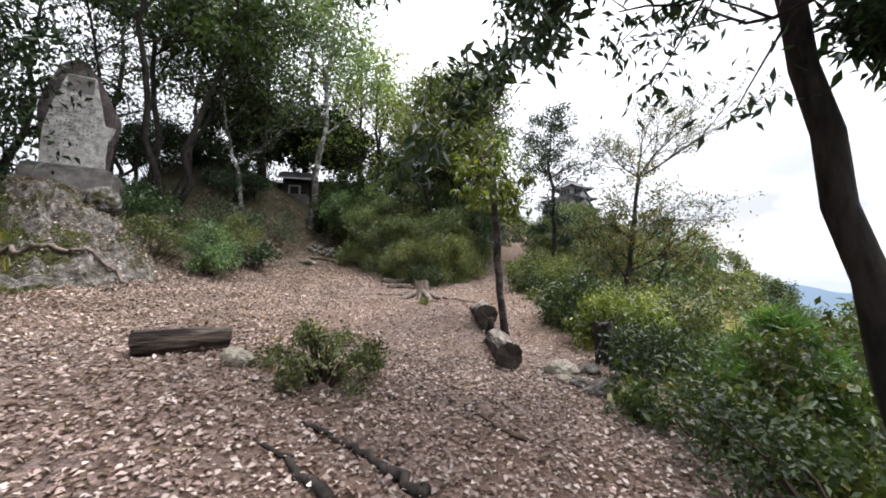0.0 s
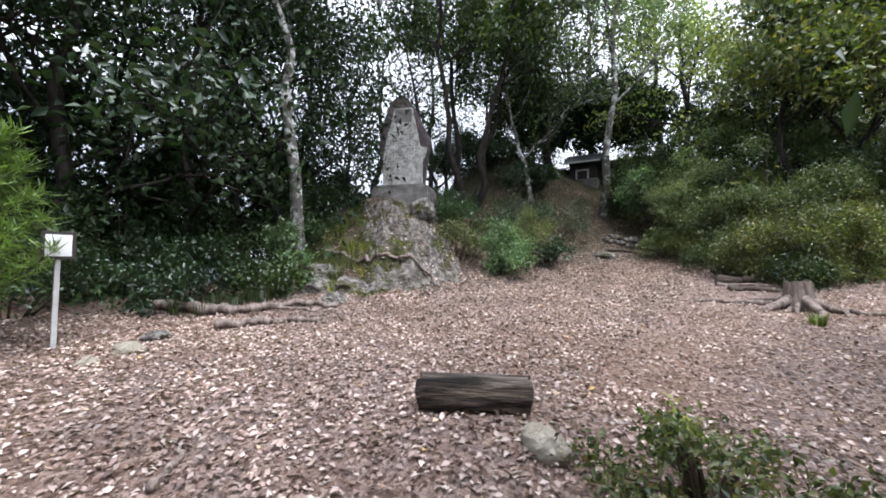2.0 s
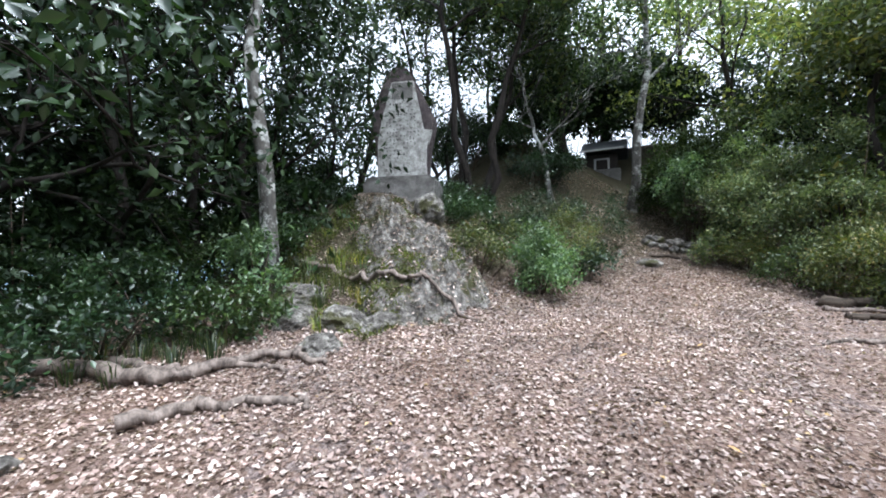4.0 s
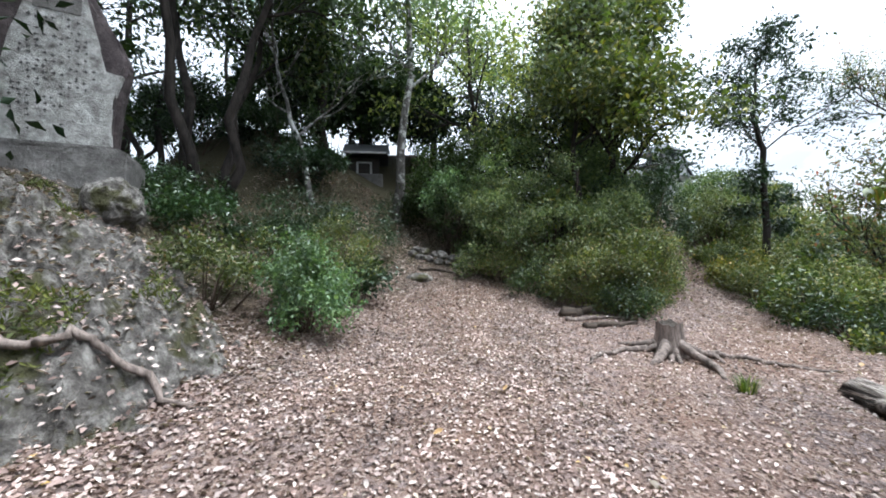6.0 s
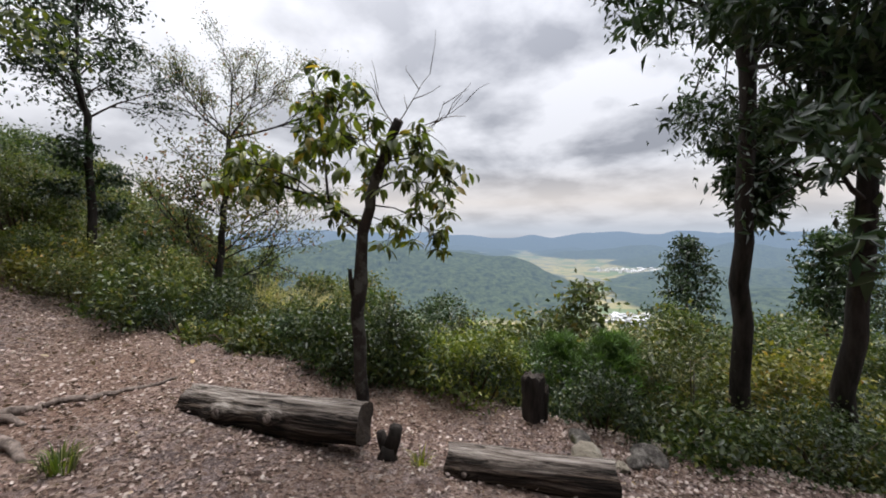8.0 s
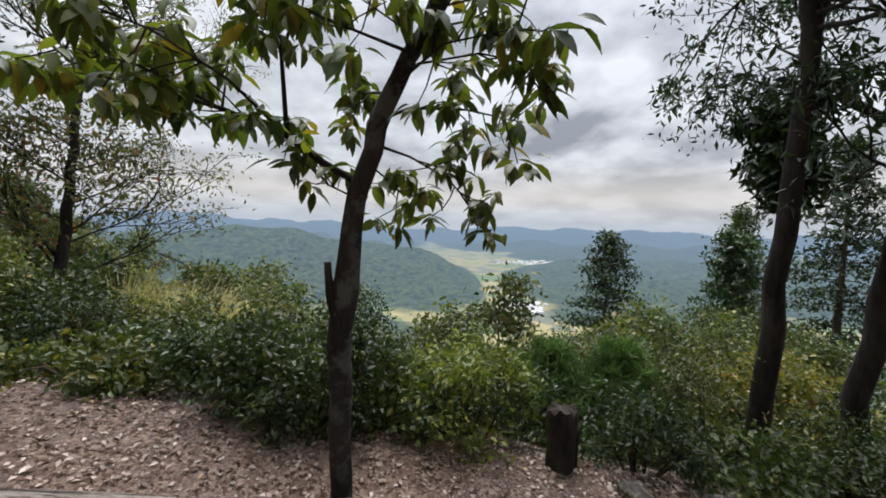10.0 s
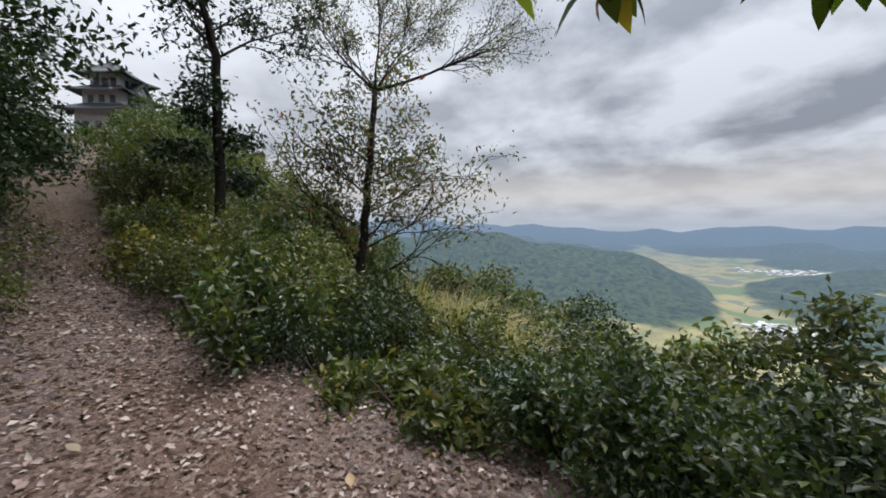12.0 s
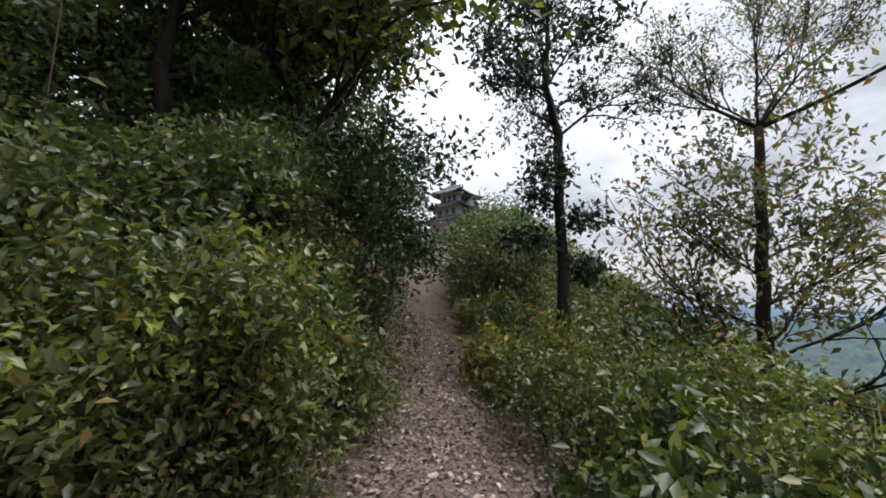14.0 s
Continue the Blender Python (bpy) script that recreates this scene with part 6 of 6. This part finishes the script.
for cz, w2, h2 in ((5.6, 1.35, 2.0), (7.5, 1.1, 0.95), (8.5, 0.85, 0.85)):
    box_part("storey", 0, 0, cz - zb + h2 / 2, w2 * 2, w2 * 1.8, h2, M_CASTLE, ct, 0.02, "white plastered storey")
    for k in (-0.5, 0.0, 0.5):
        for rot in range(4):
            win = box_part("window", 0, -w2 * (0.9 if rot % 2 == 0 else 1.0) - 0.005, 0, 0.26, 0.05, 0.36, M_GLASSY, ct, 0.005, "dark slatted window")
            win.matrix_basis = pose(0, 0, cz - zb + h2 * 0.5, 0, 0, 90 * rot) @ pose(k * w2, 0, 0)
box_part("foundation", 0, 0, (5.7 - zb) / 2, 3.1, 2.9, 5.7 - zb, M_PLINTH, ct, 0.05, "stone foundation")
hip_roof("lower_roof", 7.30, 1.85, 1.75, 1.1, 1.0, 0.45, ct)
hip_roof("middle_roof", 8.32, 1.6, 1.5, 0.85, 0.78, 0.42, ct)
hip_roof("upper_roof", 9.25, 1.4, 1.3, 0.55, 0.04, 0.75, ct)
gable(0, -1.5, 7.42, 1.5, 0.75, 1.0, 0, ct)
gable(1.6, 0, 7.42, 1.5, 0.75, 1.0, 90, ct)
gable(0, -1.25, 8.42, 1.0, 0.55, 0.8, 0, ct)
gable(1.35, 0, 8.42, 1.1, 0.6, 0.8, 90, ct)
box_part("ridge", 0, 0, 10.02 - zb, 1.3, 0.16, 0.12, M_TILE, ct, 0.03)
for s in (-1, 1):
    w = Wood(3)
    w.tube([(s * 0.62, 0, 10.05 - zb), (s * 0.66, 0, 10.2 - zb), (s * 0.58, 0, 10.32 - zb)], [0.07, 0.06, 0.02], 6)
    mesh_object("ridge_ornament", [tuple(v) for v in w.v], w.f, M_TILE, ct)

# ---------------------------------------------------------------- notice board with the young pine
sg = thing("notice_board", -5.75, 1.85, ground_z(-5.75, 1.85) - 0.05, "small white notice on a thin post beside a young pine", "sign", turn=88)
box_part("post", 0, 0, 0.55, 0.04, 0.04, 1.15, M_GREYWOOD, sg, 0.005)
box_part("panel", 0, -0.03, 1.02, 0.24, 0.02, 0.26, M_DARKWOOD, sg, 0.004, "brown framed panel")
box_part("sheet", 0, -0.042, 1.02, 0.18, 0.006, 0.2, M_WHITE, sg, 0.001, "white printed sheet")


def young_pine(x, y, height, seed, label):
    ob = thing("young_pine", x, y, ground_z(x, y) - 0.05, label, "tree", "young pines")
    w = Wood(seed)
    w.tube([(0, 0, 0), (0.02, 0, height * 0.5), (0, 0.02, height)], [0.03, 0.022, 0.006], 6)
    tips = []
    for k in range(34):
        u = (k + 1) / 34
        a = 2.4 * k
        length = 0.65 * (1.1 - u) + 0.1
        pts = w.bent((0, 0, height * (0.15 + 0.85 * u)), (math.cos(a), math.sin(a), 0.5), length, 4, 0.06, 0.06)
        w.tube(pts, [0.01, 0.008, 0.006, 0.005, 0.003], 3)
        tips += pts[1:]
    mesh_object("trunk", [tuple(v) for v in w.v], w.f, M_BARK_BROWN, ob)
    leaf_cloud("needles", clump_points(tips, 42, 0.03), 0.15, M_NEEDLE, ob, 0.2, 0.05, -0.5)
    return ob


young_pine(-6.05, 1.35, 2.0, 11, "bright green young pine beside the notice board")
young_pine(3.1, 3.7, 1.25, 12, "bright green young pine on the brink")
young_pine(3.6, 4.3, 1.2, 13, "small feathery green pine below the brink")


def grass_tuft(name, x, y, count, length, mat, label, seed, radius=0.08, group="grass tufts", plume=0.0):
    ob = thing(name, x, y, ground_z(x, y) - 0.02, label, "grass", group)
    r = np.random.RandomState(seed)
    v, t = [], []
    for i in range(count):
        a, d = r.uniform(0, 6.28), radius * math.sqrt(r.rand())
        p = np.array([math.cos(a) * d, math.sin(a) * d, 0])
        L = length * r.uniform(0.6, 1.15)
        o = np.array([math.cos(a), math.sin(a), 0]) * r.uniform(0.15, 0.75)
        s = np.array([-math.sin(a), math.cos(a), 0]) * (0.004 + 0.004 * length)
        b = len(v)
        mid = p + o * L * 0.35 + np.array([0, 0, L * 0.62])
        tip = p + o * L + np.array([0, 0, L * (0.95 - 0.3 * np.linalg.norm(o))])
        v += [p - s, p + s, mid + s * 0.8, mid - s * 0.8, tip]
        t += [(b, b + 1, b + 2), (b, b + 2, b + 3), (b + 3, b + 2, b + 4)]
    tri_object("blade_tuft", np.array(v), np.array(t), mat, ob)
    return ob


grass_tuft("grass_tuft", -0.3, 7.78, 110, 0.19, M_LEAF_YELLOW, "small green grass tuft on the trodden path", 1)
grass_tuft("grass_tuft", 0.75, 5.7, 40, 0.18, M_LEAF_YELLOW, "thin grass beside the forked stump", 2)
for i in range(26):
    grass_tuft("pampas_grass", 5.3 + 1.7 * r2.rand(), 9.2 + 2.0 * r2.rand(), 200, 1.7, M_PAMPAS, "pale straw-coloured pampas grass on the slope", 20 + i, radius=0.35, group="pampas grass on the slope")
for i in range(46):
    a = r2.rand()
    x, y = -8.6 + 2.0 * r2.rand(), 2.8 + 3.6 * r2.rand()
    grass_tuft("fern_grass", x, y, 34, 0.30, M_LEAF, "dark arching fern-like grass at the wood's edge", 60 + i, radius=0.12, group="ferns at the wood's edge")

for i in range(80):
    x, y = -8.6 + 2.6 * r2.rand(), 5.2 + 2.6 * r2.rand()
    if y + 0.55 * x > 2.75:
        continue
    tuft = grass_tuft("bank_fern", x, y, 30, r2.uniform(0.18, 0.34), [M_MOSS, M_LEAF_YELLOW, M_LEAF_OLIVE, M_LEAF_BRIGHT][i % 4], "small fern or grass tuft growing on the rocky bank", 140 + i, radius=0.12, group="ferns on the bank")
    tuft.location.z = max(crag_height(x, y), ground_z(x, y)) - 0.02

# ---------------------------------------------------------------- the far town and fields on the valley floor
town = thing("valley_town", 900, -215, VALLEY, "pale scatter of houses on the far valley floor", "town", kind="stuff")
bm = bmesh.new()
rt = np.random.RandomState(9)
for i in range(170):
    rr = rt.choice([rt.uniform(850, 970), rt.uniform(1950, 2200)], p=[0.6, 0.4])
    az = radians(105.3 + rt.normal() * 1.3) if rr < 1200 else radians(rt.uniform(101, 111))
    x, y = rr * math.sin(az), rr * math.cos(az)
    s = rt.uniform(7, 16) * (1 if rr < 1200 else 1.6)
    bmesh.ops.create_cube(bm, size=1.0, matrix=Matrix.Translation((x - 900, y + 215, ground_z(x, y) - VALLEY + 2)) @ Matrix.Rotation(rt.uniform(0, 3), 4, "Z") @ Matrix.Diagonal((s, s * 0.7, 7, 1)))
part("houses", bm, M_HOUSE, town)

# ---------------------------------------------------------------- fallen leaves
rg = np.random.RandomState(15)
n = 260000
lx, ly = rg.uniform(-7.6, 3.4, n), 14.5 - 17.5 * rg.rand(n) ** 1.25
ok = (lx < edge_x(ly) + 0.6) & (rg.rand(n) < np.where((lx > -1.8) & (ly > 4.5), 0.38, 1.0)) & (rg.rand(n) < np.where((lx < -5.6) & (ly > 5), 0.5, 1.0)) 
lx, ly = lx[ok], ly[ok]
litter_pts = np.stack([lx, ly, land(lx, ly) + rg.uniform(0.004, 0.028, len(lx))], -1)
flat_dir = rg.normal(size=(len(lx), 3)) * np.array([1, 1, 0.12]) * 3
litter = leaf_cloud("leaf_litter", litter_pts, 0.035, M_LITTER, None, 0.72, 0.62, 0.0, flat_dir, 0.6)
tagged(litter, "dry tan and pinkish fallen leaves covering the ground", "leaf litter", kind="stuff")

# low growth over the bare soil of the slope
ns = 26000
sy = rg.uniform(-6, 24, ns)
sx = edge_x(sy) + 0.5 + 9.0 * rg.rand(ns)
sp = np.stack([sx, sy, land(sx, sy) + rg.uniform(0.0, 0.22, ns)], -1)
tagged(leaf_cloud("ground_cover", sp, 0.13, M_LEAF_OLIVE, None, 0.5, 0.4, -0.2), "low green and yellowing growth covering the slope", "undergrowth", kind="stuff")

# a few large fallen leaves that lie singly
M_FALLEN = single_leaf_material("fallen_dry_leaf", [(0.0, (0.24, 0.17, 0.12)), (0.6, (0.38, 0.30, 0.23)), (1.0, (0.32, 0.24, 0.18))])
fallen = blade_mesh("fallen_leaf", 0.09, 0.05, M_FALLEN, -0.2)
for i, (x, y) in enumerate([(1.62, 8.35), (1.5, 8.5), (-0.6, 6.9), (-1.9, 6.2), (-2.3, 5.4), (-1.2, 2.2), (-0.4, 3.0), (0.4, 3.6), (-3.3, 6.6), (-2.7, 7.4), (0.9, 9.6), (1.1, 10.2)]):
    leaf_ob = new("fallen_leaf", fallen)
    leaf_ob.matrix_basis = pose(x, y, ground_z(x, y) + 0.025, 15 * (i % 3 - 1), -8, 47 * i)
    tagged(leaf_ob, "large curled dry leaf lying on the litter", "leaf", "fallen leaves lying singly")
